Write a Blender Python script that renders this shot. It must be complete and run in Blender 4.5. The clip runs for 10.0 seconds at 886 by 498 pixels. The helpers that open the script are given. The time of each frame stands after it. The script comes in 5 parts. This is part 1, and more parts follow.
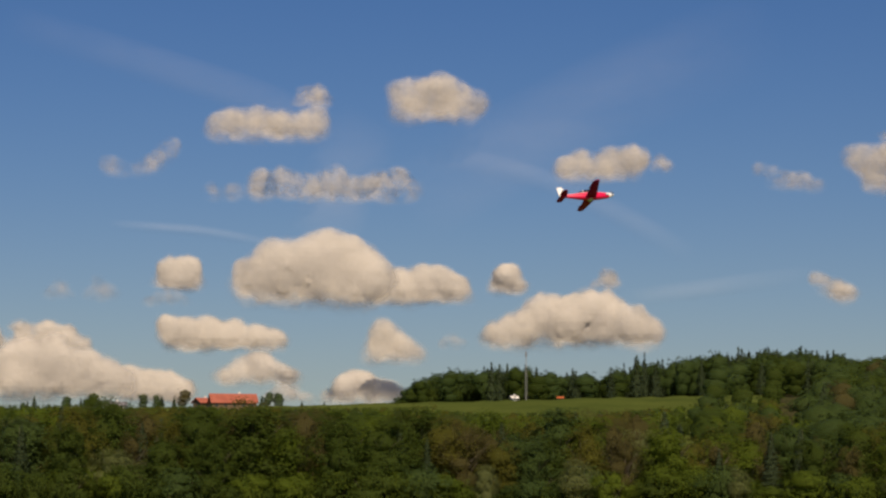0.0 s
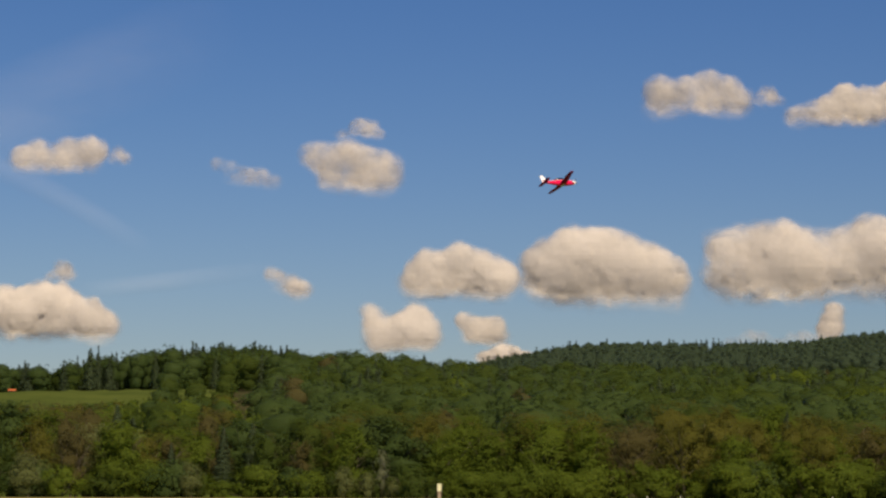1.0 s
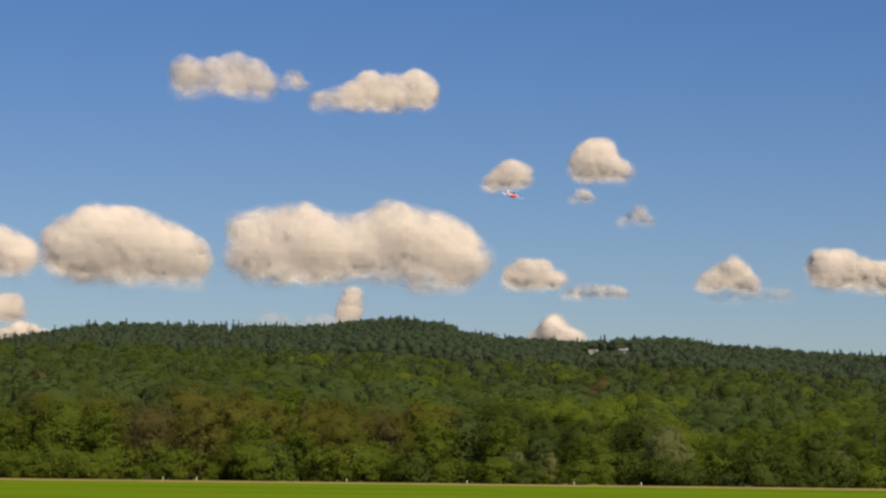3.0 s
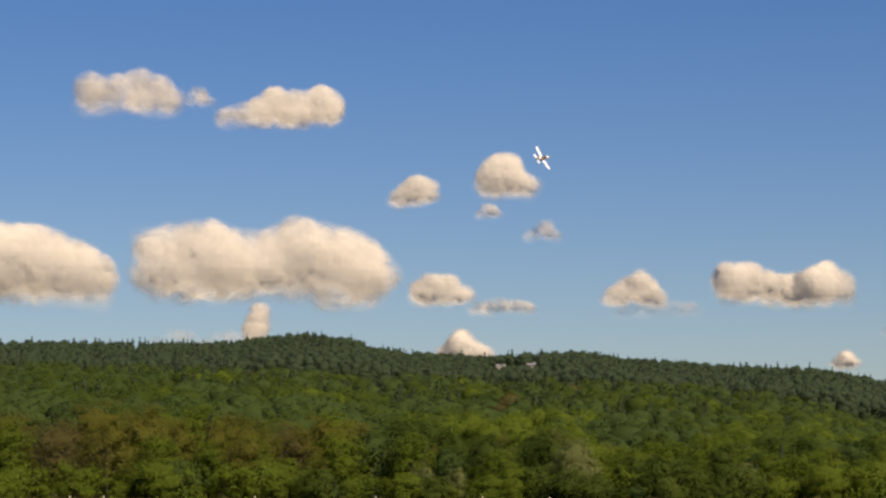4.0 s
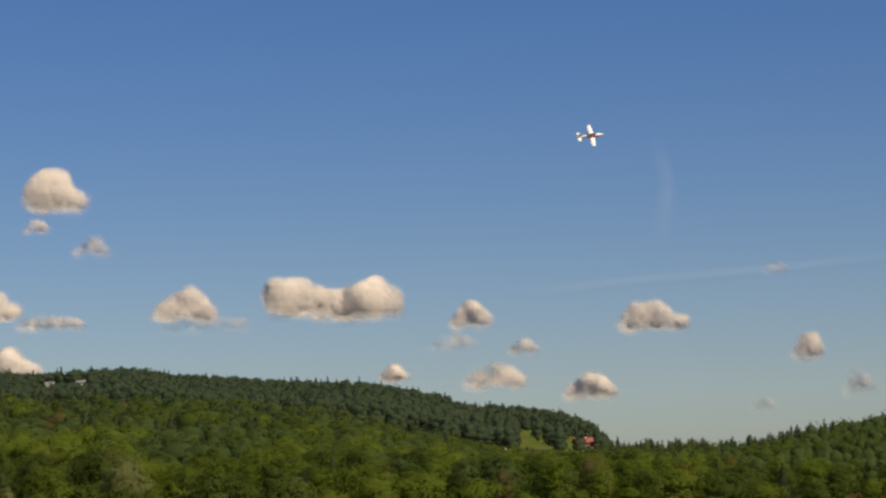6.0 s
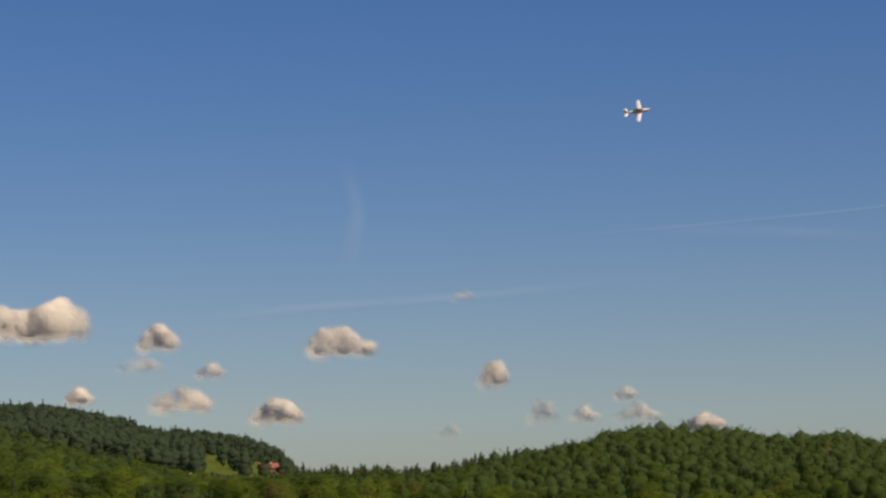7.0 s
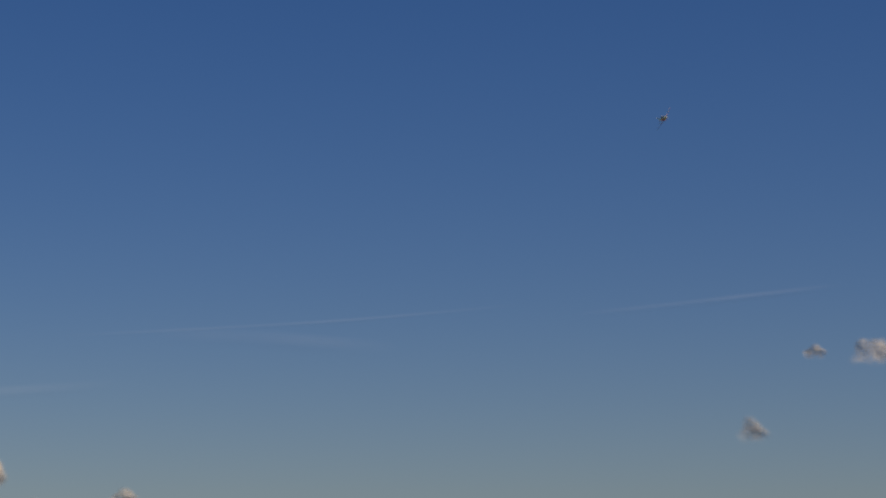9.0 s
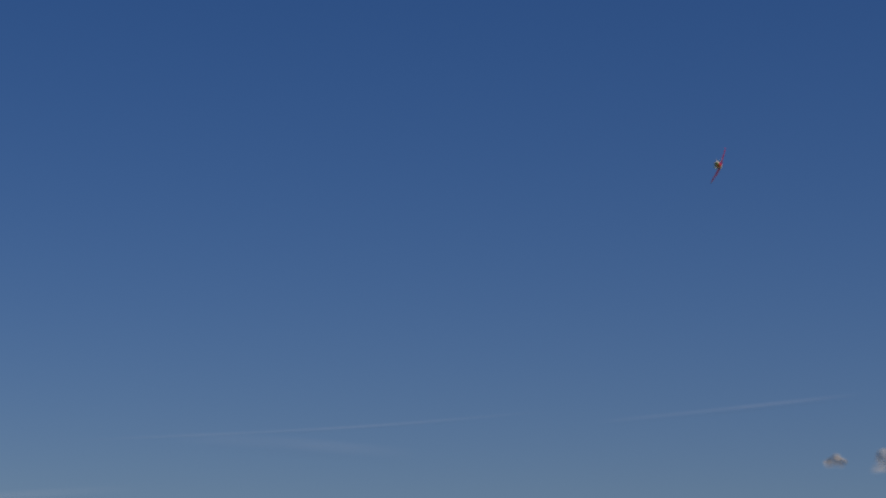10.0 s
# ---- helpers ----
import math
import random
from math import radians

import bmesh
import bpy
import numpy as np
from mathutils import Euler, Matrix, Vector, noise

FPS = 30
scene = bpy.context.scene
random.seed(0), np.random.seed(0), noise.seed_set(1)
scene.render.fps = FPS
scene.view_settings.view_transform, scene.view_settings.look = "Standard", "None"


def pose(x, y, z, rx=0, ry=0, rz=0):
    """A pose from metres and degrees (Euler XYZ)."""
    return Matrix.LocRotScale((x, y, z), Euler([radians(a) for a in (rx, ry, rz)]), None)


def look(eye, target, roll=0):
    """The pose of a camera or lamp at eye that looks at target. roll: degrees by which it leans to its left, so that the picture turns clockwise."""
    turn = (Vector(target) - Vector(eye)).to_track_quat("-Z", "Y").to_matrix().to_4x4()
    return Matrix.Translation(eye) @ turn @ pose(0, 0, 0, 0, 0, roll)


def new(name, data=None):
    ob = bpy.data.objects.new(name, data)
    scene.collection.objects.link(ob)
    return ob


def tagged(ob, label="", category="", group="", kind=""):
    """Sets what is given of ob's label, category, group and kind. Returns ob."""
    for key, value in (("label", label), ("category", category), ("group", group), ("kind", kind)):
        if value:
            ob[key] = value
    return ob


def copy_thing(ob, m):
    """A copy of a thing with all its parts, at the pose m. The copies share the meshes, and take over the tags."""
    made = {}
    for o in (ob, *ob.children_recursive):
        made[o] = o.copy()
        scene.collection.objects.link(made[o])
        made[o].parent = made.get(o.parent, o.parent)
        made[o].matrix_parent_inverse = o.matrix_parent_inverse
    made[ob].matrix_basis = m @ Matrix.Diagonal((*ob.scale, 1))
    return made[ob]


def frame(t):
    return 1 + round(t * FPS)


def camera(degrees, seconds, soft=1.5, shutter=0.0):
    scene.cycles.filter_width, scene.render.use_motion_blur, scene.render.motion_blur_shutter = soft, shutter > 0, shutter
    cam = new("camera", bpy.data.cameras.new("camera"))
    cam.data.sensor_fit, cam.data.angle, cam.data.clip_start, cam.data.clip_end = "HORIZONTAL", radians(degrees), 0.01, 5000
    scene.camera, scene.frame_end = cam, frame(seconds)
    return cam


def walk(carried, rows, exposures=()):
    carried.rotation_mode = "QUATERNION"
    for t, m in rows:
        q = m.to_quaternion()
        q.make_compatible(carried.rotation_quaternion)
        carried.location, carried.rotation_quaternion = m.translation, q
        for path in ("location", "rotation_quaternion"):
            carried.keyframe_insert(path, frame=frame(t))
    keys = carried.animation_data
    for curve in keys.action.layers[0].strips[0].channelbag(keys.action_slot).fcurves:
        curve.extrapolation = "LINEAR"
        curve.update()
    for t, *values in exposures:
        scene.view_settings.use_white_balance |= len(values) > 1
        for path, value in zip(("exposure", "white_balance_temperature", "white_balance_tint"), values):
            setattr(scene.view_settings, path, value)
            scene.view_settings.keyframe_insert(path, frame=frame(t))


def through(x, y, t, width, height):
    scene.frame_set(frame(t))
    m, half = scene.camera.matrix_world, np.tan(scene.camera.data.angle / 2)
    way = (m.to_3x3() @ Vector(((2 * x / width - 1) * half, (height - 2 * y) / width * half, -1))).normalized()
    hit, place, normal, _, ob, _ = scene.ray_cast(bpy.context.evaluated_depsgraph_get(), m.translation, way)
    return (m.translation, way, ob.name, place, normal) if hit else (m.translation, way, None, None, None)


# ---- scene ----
EYE = Vector((0, 0, 1.7))


def aim(az, el, dist):
    """The place seen at az degrees clockwise of +y and el degrees above the horizon, dist metres off."""
    a, e = radians(az), radians(el)
    return EYE + float(dist) * Vector((math.sin(a) * math.cos(e), math.cos(a) * math.cos(e), math.sin(e)))


# ---- camera: a long lens that stands and pans after the model aeroplane ----
cam = camera(19.766, 10.0, soft=2.5)
PAN = [(0, -20.941, 5.497, 0.19), (0.5, -14.022, 5.542, 0.19), (1, -8.688, 5.401, 0.21), (1.5, -5.819, 5.312, 0.24),
       (2, -2.753, 5.211, 0.38), (2.5, 0.000, 5.112, 0.60), (2.7, 1.036, 5.046, 0.63), (3.8, 3.627, 5.247, 0.40),
       (4, 4.200, 5.421, 0.12), (4.5, 6.010, 5.774, -0.16), (5, 8.361, 5.822, -0.57), (5.5, 10.937, 5.752, -0.95),
       (5.7, 12.270, 5.732, -1.17), (6.8, 19.976, 5.952, -0.43), (7, 21.393, 6.151, -0.72), (7.5, 25.005, 6.688, -0.51),
       (8, 28.612, 7.425, 0.00), (8.5, 32.093, 7.908, -0.10), (9, 32.578, 8.423, 0.05), (9.5, 32.870, 9.157, 0.20),
       (10, 32.106, 10.821, 0.50)]
walk(cam, [(t, look(EYE, aim(az, el, 100), roll)) for t, az, el, roll in PAN],
     exposures=[(0, -0.1, 6650, 19), (1, 0.08, 6600, 19), (2.5, 0.29, 6500, 19), (4, 0.44, 6800, 19), (5.5, 0.28, 6750, 19),
                (7.5, 0.12, 6620, 19), (9, -0.3, 6400, 20), (10, -0.3, 6350, 21)])

# ---- sky and sun ----
SUN_AZ, SUN_EL = 149, 46
world = bpy.data.worlds.new("sky")
scene.world = world
world.use_nodes = True
wt = world.node_tree
sky = wt.nodes.new("ShaderNodeTexSky")
sky.sky_type, sky.sun_disc = "NISHITA", False
sky.sun_elevation, sky.sun_rotation = radians(SUN_EL), radians(SUN_AZ)
sky.altitude, sky.air_density, sky.dust_density, sky.ozone_density = 500, 1.0, 1.0, 4.0
deep = wt.nodes.new("ShaderNodeHueSaturation")
deep.inputs["Saturation"].default_value = 1.31
deep.inputs["Hue"].default_value = 0.51
wt.links.new(sky.outputs[0], deep.inputs["Color"])
wt.links.new(deep.outputs[0], wt.nodes["Background"].inputs[0])
wt.nodes["Background"].inputs[1].default_value = 0.061
sun = new("sun", bpy.data.lights.new("sun", "SUN"))
sun.data.energy, sun.data.angle, sun.data.color = 5.0, radians(0.53), (1.0, 0.85, 0.61)
sun.matrix_world = look(aim(SUN_AZ, SUN_EL, 500), EYE)


# ---- materials ----
def material(name, color, rough=0.8, metal=0.0):
    m = bpy.data.materials.new(name)
    m.use_nodes = True
    b = m.node_tree.nodes["Principled BSDF"]
    b.inputs["Base Color"].default_value = (*color, 1)
    b.inputs["Roughness"].default_value = rough
    b.inputs["Metallic"].default_value = metal
    return m


def node(m, kind, **values):
    n = m.node_tree.nodes.new(kind)
    for key, value in values.items():
        n.inputs[key].default_value = value
    return n


def varied(name, low, high, rough=0.8, scale=3.0, bump=0.0, fine=8.0, metal=0.0):
    """A surface whose colour goes between two tones at a coarse and a fine scale, with relief."""
    m = material(name, low, rough, metal)
    nt, b = m.node_tree, m.node_tree.nodes["Principled BSDF"]
    co = nt.nodes.new("ShaderNodeTexCoord")
    n1 = node(m, "ShaderNodeTexNoise", Scale=scale, Detail=6.0)
    n2 = node(m, "ShaderNodeTexNoise", Scale=scale * fine, Detail=4.0)
    mix = nt.nodes.new("ShaderNodeMath")
    mix.operation = "MULTIPLY_ADD"
    mix.inputs[1].default_value = 0.5
    ramp = nt.nodes.new("ShaderNodeValToRGB")
    ramp.color_ramp.elements[0].color, ramp.color_ramp.elements[1].color = (*low, 1), (*high, 1)
    ramp.color_ramp.elements[0].position, ramp.color_ramp.elements[1].position = 0.52, 0.98
    for n in (n1, n2):
        nt.links.new(co.outputs["Object"], n.inputs["Vector"])
    nt.links.new(n2.outputs["Fac"], mix.inputs[0])
    nt.links.new(n1.outputs["Fac"], mix.inputs[2])
    nt.links.new(mix.outputs[0], ramp.inputs[0])
    nt.links.new(ramp.outputs[0], b.inputs["Base Color"])
    if bump:
        bp = node(m, "ShaderNodeBump", Strength=bump)
        nt.links.new(n2.outputs["Fac"], bp.inputs["Height"])
        nt.links.new(bp.outputs[0], b.inputs["Normal"])
    return m


def leaf_material(name, low, high, through=0.6):
    """Leaves: a tone for every clump, lit from both sides."""
    m = material(name, low, 0.75)
    nt, b = m.node_tree, m.node_tree.nodes["Principled BSDF"]
    b.inputs["Specular IOR Level"].default_value = 0.15
    geo, info = nt.nodes.new("ShaderNodeNewGeometry"), nt.nodes.new("ShaderNodeObjectInfo")
    n1 = node(m, "ShaderNodeTexNoise", Scale=0.075, Detail=3.0)
    nt.links.new(geo.outputs["Position"], n1.inputs["Vector"])
    a = nt.nodes.new("ShaderNodeMath")
    a.operation = "MULTIPLY_ADD"
    a.inputs[1].default_value = 0.09
    nt.links.new(geo.outputs["Random Per Island"], a.inputs[0])
    c = nt.nodes.new("ShaderNodeMath")
    c.operation = "MULTIPLY_ADD"
    c.inputs[1].default_value = 0.3
    nt.links.new(info.outputs["Random"], c.inputs[0])
    d = nt.nodes.new("ShaderNodeMath")
    d.operation = "MULTIPLY_ADD"
    d.inputs[1].default_value, d.inputs[2].default_value = 1.3, -0.4
    nt.links.new(n1.outputs["Fac"], d.inputs[0])
    nt.links.new(d.outputs[0], c.inputs[2])
    nt.links.new(c.outputs[0], a.inputs[2])
    ramp = nt.nodes.new("ShaderNodeValToRGB")
    ramp.color_ramp.elements[0].color, ramp.color_ramp.elements[1].color = (*low, 1), (*high, 1)
    nt.links.new(a.outputs[0], ramp.inputs[0])
    nt.links.new(ramp.outputs[0], b.inputs["Base Color"])
    tr = nt.nodes.new("ShaderNodeBsdfTranslucent")
    nt.links.new(ramp.outputs[0], tr.inputs["Color"])
    mx = nt.nodes.new("ShaderNodeMixShader")
    mx.inputs[0].default_value = through
    nt.links.new(b.outputs[0], mx.inputs[1])
    nt.links.new(tr.outputs[0], mx.inputs[2])
    # small gaps between the leaves of a spray
    clear, porous = nt.nodes.new("ShaderNodeBsdfTransparent"), nt.nodes.new("ShaderNodeMixShader")
    porous.inputs[0].default_value = 0.3
    nt.links.new(mx.outputs[0], porous.inputs[1])
    nt.links.new(clear.outputs[0], porous.inputs[2])
    nt.links.new(porous.outputs[0], nt.nodes["Material Output"].inputs["Surface"])
    return m


def veil(name, color, cover, scale, spread=0.25, stretch=None):
    """Thin cloud: a white haze that covers its surface in part, unevenly."""
    m = material(name, color, 1.0)
    nt, b = m.node_tree, m.node_tree.nodes["Principled BSDF"]
    b.inputs["Specular IOR Level"].default_value = 0
    co = nt.nodes.new("ShaderNodeTexCoord")
    n1 = node(m, "ShaderNodeTexNoise", Scale=scale, Detail=6.0, Roughness=0.6)
    if stretch:
        mp = nt.nodes.new("ShaderNodeMapping")
        mp.inputs["Scale"].default_value = stretch
        nt.links.new(co.outputs["Object"], mp.inputs["Vector"])
        nt.links.new(mp.outputs[0], n1.inputs["Vector"])
    else:
        nt.links.new(co.outputs["Object"], n1.inputs["Vector"])
    rg = node(m, "ShaderNodeMapRange")
    rg.inputs["From Min"].default_value, rg.inputs["From Max"].default_value = 0.5 - spread, 0.5 + spread
    rg.inputs["To Min"].default_value, rg.inputs["To Max"].default_value = 0.0, cover * 1.6
    nt.links.new(n1.outputs["Fac"], rg.inputs["Value"])
    return m, rg.outputs[0]


def cloud_skin(name, through, ragged):
    """Cloud: scatters a part of the light back and lets the rest through; its rim thins out by the mesh's vapour values, raggedly."""
    m = varied(name, (0.76, 0.72, 0.635), (0.82, 0.78, 0.70), 1.0, 0.02)
    nt, b = m.node_tree, m.node_tree.nodes["Principled BSDF"]
    b.inputs["Specular IOR Level"].default_value = 0
    tr = node(m, "ShaderNodeBsdfTranslucent", Color=(0.82, 0.77, 0.68, 1))
    mx = nt.nodes.new("ShaderNodeMixShader")
    mx.inputs[0].default_value = through
    nt.links.new(b.outputs[0], mx.inputs[1])
    nt.links.new(tr.outputs[0], mx.inputs[2])
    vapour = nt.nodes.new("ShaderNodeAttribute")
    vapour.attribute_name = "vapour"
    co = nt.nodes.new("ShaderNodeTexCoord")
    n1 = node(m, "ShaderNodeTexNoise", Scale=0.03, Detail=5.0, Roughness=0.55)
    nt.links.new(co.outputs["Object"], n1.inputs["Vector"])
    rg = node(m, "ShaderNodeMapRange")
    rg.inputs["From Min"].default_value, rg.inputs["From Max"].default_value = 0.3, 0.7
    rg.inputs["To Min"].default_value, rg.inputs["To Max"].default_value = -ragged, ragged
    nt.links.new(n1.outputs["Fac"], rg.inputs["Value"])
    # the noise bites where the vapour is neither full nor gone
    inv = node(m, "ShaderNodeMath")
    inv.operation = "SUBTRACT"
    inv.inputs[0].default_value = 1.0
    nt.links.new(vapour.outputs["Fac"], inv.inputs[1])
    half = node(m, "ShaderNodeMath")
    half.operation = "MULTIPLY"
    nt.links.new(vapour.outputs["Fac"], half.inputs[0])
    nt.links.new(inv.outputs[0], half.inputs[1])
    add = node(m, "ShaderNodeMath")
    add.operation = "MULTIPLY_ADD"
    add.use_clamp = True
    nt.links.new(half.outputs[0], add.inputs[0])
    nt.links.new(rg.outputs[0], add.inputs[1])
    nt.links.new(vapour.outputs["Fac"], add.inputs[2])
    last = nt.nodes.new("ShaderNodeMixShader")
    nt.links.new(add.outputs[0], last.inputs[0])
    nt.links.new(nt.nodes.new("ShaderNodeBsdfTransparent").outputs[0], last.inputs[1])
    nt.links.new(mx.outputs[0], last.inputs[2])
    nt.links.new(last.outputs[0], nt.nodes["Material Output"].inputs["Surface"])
    return m


M_CLOUD, M_SCRAP = cloud_skin("cloud_vapour", 0.45, 1.2), cloud_skin("cloud_scrap", 0.45, 1.6)

M_GROUND = varied("meadow_grass", (0.066, 0.122, 0.005), (0.106, 0.176, 0.008), 1.0, 0.02, 0.4, 30)
M_MEADOW = varied("hill_meadow", (0.05, 0.072, 0.016), (0.085, 0.108, 0.024), 1.0, 0.03, 0.4, 20)
M_FLOOR = varied("forest_floor", (0.03, 0.035, 0.015), (0.06, 0.055, 0.025), 1.0, 0.05, 0.4, 20)
for m in (M_GROUND, M_FLOOR, M_MEADOW):
    m.node_tree.nodes["Principled BSDF"].inputs["Specular IOR Level"].default_value = 0.0
M_VERGE = varied("dry_verge_grass", (0.15, 0.13, 0.025), (0.25, 0.2, 0.045), 0.9, 0.1, 0.3, 12)
M_BARK = varied("bark", (0.05, 0.04, 0.03), (0.14, 0.12, 0.09), 0.95, 2.0, 0.5)
M_LEAF = [leaf_material("leaf_fresh_green", (0.083, 0.125, 0.013), (0.148, 0.204, 0.021)),
          leaf_material("leaf_mid_green", (0.049, 0.082, 0.013), (0.094, 0.134, 0.021)),
          leaf_material("leaf_olive", (0.099, 0.103, 0.016), (0.167, 0.167, 0.028)),
          leaf_material("leaf_brown", (0.092, 0.084, 0.027), (0.148, 0.134, 0.045)),
          leaf_material("needle_dark", (0.026, 0.042, 0.018), (0.05, 0.074, 0.03), 0.2),
          leaf_material("leaf_silver", (0.130, 0.159, 0.052), (0.215, 0.247, 0.091)),
          leaf_material("leaf_deep_green", (0.032, 0.058, 0.013), (0.06, 0.094, 0.02), 0.3),
          leaf_material("leaf_rust", (0.085, 0.052, 0.028), (0.13, 0.078, 0.04)),
          leaf_material("blossom_white", (0.16, 0.19, 0.09), (0.33, 0.34, 0.24)),
          # the last two: far woods, aerial haze painted in as a bluer, greyer tone
          leaf_material("needle_hazed", (0.034, 0.056, 0.032), (0.05, 0.078, 0.042), 0.3),
          leaf_material("leaf_far_hazed", (0.040, 0.066, 0.034), (0.058, 0.09, 0.045), 0.4)]
FRESH, MID, OLIVE, BROWN, NEEDLE, SILVER, DEEP, RUST, BLOSSOM, HAZED_NEEDLE, HAZED_LEAF = range(11)
M_RED = varied("red_lacquer", (0.68, 0.004, 0.06), (0.76, 0.008, 0.08), 0.28, 2.0)
M_WHITE = varied("white_lacquer", (0.78, 0.78, 0.78), (0.85, 0.85, 0.84), 0.25, 2.0)
M_WINE = varied("dark_red_lacquer", (0.28, 0.001, 0.075), (0.34, 0.002, 0.095), 0.45, 2.0)
M_WINE.node_tree.nodes["Principled BSDF"].inputs["Specular IOR Level"].default_value = 0.12
M_BLACK = varied("black_paint", (0.012, 0.012, 0.013), (0.03, 0.03, 0.03), 0.35, 4.0)
M_CANOPY = material("smoked_canopy", (0.015, 0.017, 0.02), 0.06)
M_CREAM = varied("cream_paint", (0.72, 0.70, 0.62), (0.8, 0.78, 0.7), 0.4, 3.0)
M_BLADE = material("propeller_grey", (0.25, 0.25, 0.26), 0.4)
M_BLADE.node_tree.nodes["Principled BSDF"].inputs["Alpha"].default_value = 0.35
M_PLASTER = varied("white_plaster", (0.68, 0.66, 0.6), (0.8, 0.78, 0.74), 0.9, 0.5, 0.1)
M_TILE = varied("red_roof_tile", (0.27, 0.07, 0.04), (0.40, 0.12, 0.07), 0.85, 0.6, 0.3)
M_OLD_TILE = varied("faded_roof_tile", (0.19, 0.06, 0.045), (0.28, 0.09, 0.065), 0.9, 0.6, 0.3)
M_SLATE = varied("grey_roof", (0.16, 0.15, 0.17), (0.26, 0.25, 0.27), 0.7, 0.6, 0.2)
M_WOOD = varied("weathered_wood", (0.10, 0.065, 0.04), (0.2, 0.14, 0.09), 0.9, 1.0, 0.3)
M_POST = varied("grey_brown_board", (0.22, 0.17, 0.12), (0.34, 0.28, 0.2), 0.9, 1.5, 0.3)
M_GLASS = material("window_glass", (0.03, 0.035, 0.04), 0.08)
M_STEEL = varied("galvanised_steel", (0.32, 0.33, 0.34), (0.45, 0.46, 0.47), 0.5, 2.0, 0.0, 8, 0.8)
M_YELLOW = varied("yellow_sign", (0.6, 0.6, 0.36), (0.7, 0.7, 0.45), 0.5, 3.0)
M_ORANGE = varied("orange_paint", (0.5, 0.1, 0.02), (0.62, 0.16, 0.04), 0.5, 2.0)


# ---- mesh helpers ----
def mesh_of(name, verts, faces, mats, index=None, smooth=False, normals=None):
    me = bpy.data.meshes.new(name)
    verts = np.asarray(verts, np.float32)
    faces = np.asarray(faces, np.int32)
    n, k = faces.shape
    me.vertices.add(len(verts))
    me.vertices.foreach_set("co", verts.ravel())
    me.loops.add(n * k)
    me.loops.foreach_set("vertex_index", faces.ravel())
    me.polygons.add(n)
    me.polygons.foreach_set("loop_start", np.arange(0, n * k, k, dtype=np.int32))
    if index is not None:
        me.polygons.foreach_set("material_index", np.asarray(index, np.int32))
    me.polygons.foreach_set("use_smooth", np.full(n, smooth))
    for m in mats:
        me.materials.append(m)
    me.update(calc_edges=True)
    if normals is not None:
        # leaves shade with the round of their crown, not each as a flat chip
        me.normals_split_custom_set_from_vertices(np.asarray(normals, np.float32).reshape(-1, 3))
    return me


def part(name, bm, material, parent, label=""):
    me = bpy.data.meshes.new(name)
    bm.to_mesh(me)
    bm.free()
    for m in material if isinstance(material, (list, tuple)) else [material]:
        me.materials.append(m)
    ob = new(name, me)
    ob.parent = parent
    return tagged(ob, label)


def box(bm, x0, y0, z0, x1, y1, z1):
    vs = [bm.verts.new((x, y, z)) for x in (x0, x1) for y in (y0, y1) for z in (z0, z1)]
    for f in ((0, 1, 3, 2), (4, 6, 7, 5), (0, 4, 5, 1), (2, 3, 7, 6), (0, 2, 6, 4), (1, 5, 7, 3)):
        bm.faces.new([vs[i] for i in f])


def boxed(x0, y0, z0, x1, y1, z1, bevel=0.0):
    bm = bmesh.new()
    box(bm, x0, y0, z0, x1, y1, z1)
    if bevel:
        bmesh.ops.bevel(bm, geom=bm.edges[:], offset=bevel, segments=2, affect="EDGES", profile=0.6)
    return bm


def loft(rings, cap=True, smooth=True):
    """Skin over rings of equally many points."""
    bm = bmesh.new()
    rows = [[bm.verts.new(p) for p in ring] for ring in rings]
    n = len(rows[0])
    for a, b in zip(rows, rows[1:]):
        for i in range(n):
            bm.faces.new((a[i], a[(i + 1) % n], b[(i + 1) % n], b[i]))
    if cap:
        bm.faces.new(rows[0][::-1])
        bm.faces.new(rows[-1])
    bmesh.ops.recalc_face_normals(bm, faces=bm.faces[:])
    for f in bm.faces:
        f.smooth = smooth
    return bm


# ---- ground: one sheet with a flat field, wooded slopes and ridges ----
# skyline of the nearer wooded rise and of the far ridge: degrees of azimuth and of elevation of the treetops
RISE_AZ = (-60, -31, -22, -21.7, -21.3, -20, -19.5, -18.2, -17.2, -16.7, -15, -13.5, -12.3, -10.8, -9.8, -8, -6.8, -5, -2.3, 0.2, 2.8, 5.3, 7.8, 9.8,
           11.1, 12.35, 13.6, 14.4, 15.5, 16.6, 17.8, 18.1, 20.3, 21.5, 22.2, 23.45, 24.7, 26, 26.6, 27.9, 28.9, 30, 31.2, 33, 36, 60)
RISE_EL = (2, 1.95, 1.98, 2.5, 2.9, 3, 3.05, 2.88, 2.86, 3.18, 3.25, 3.24, 3.18, 3.2, 3.1, 3, 2.9, 2.93, 2.9, 2.82, 2.74, 2.66, 2.6, 2.48,
           2.41, 2.13, 1.75, 1.6, 1.32, 1.15, 1.2, 1.38, 1.33, 1.43, 1.6, 1.79, 2.03, 2.3, 2.25, 2.15, 2.01, 2.08, 1.88, 1.45, 1.35, 1.3)
FAR_AZ = (-60, -9, -7.6, -5.9, -5, -3, -0.8, 0.4, 1.2, 2, 2.6, 3.4, 4.3, 5.2, 6.4, 7.2,
          8.4, 9.8, 11.1, 12.4, 13.6, 14.3, 14.75, 16.1, 17.1, 17.65, 17.95, 18.2, 22, 33, 60)
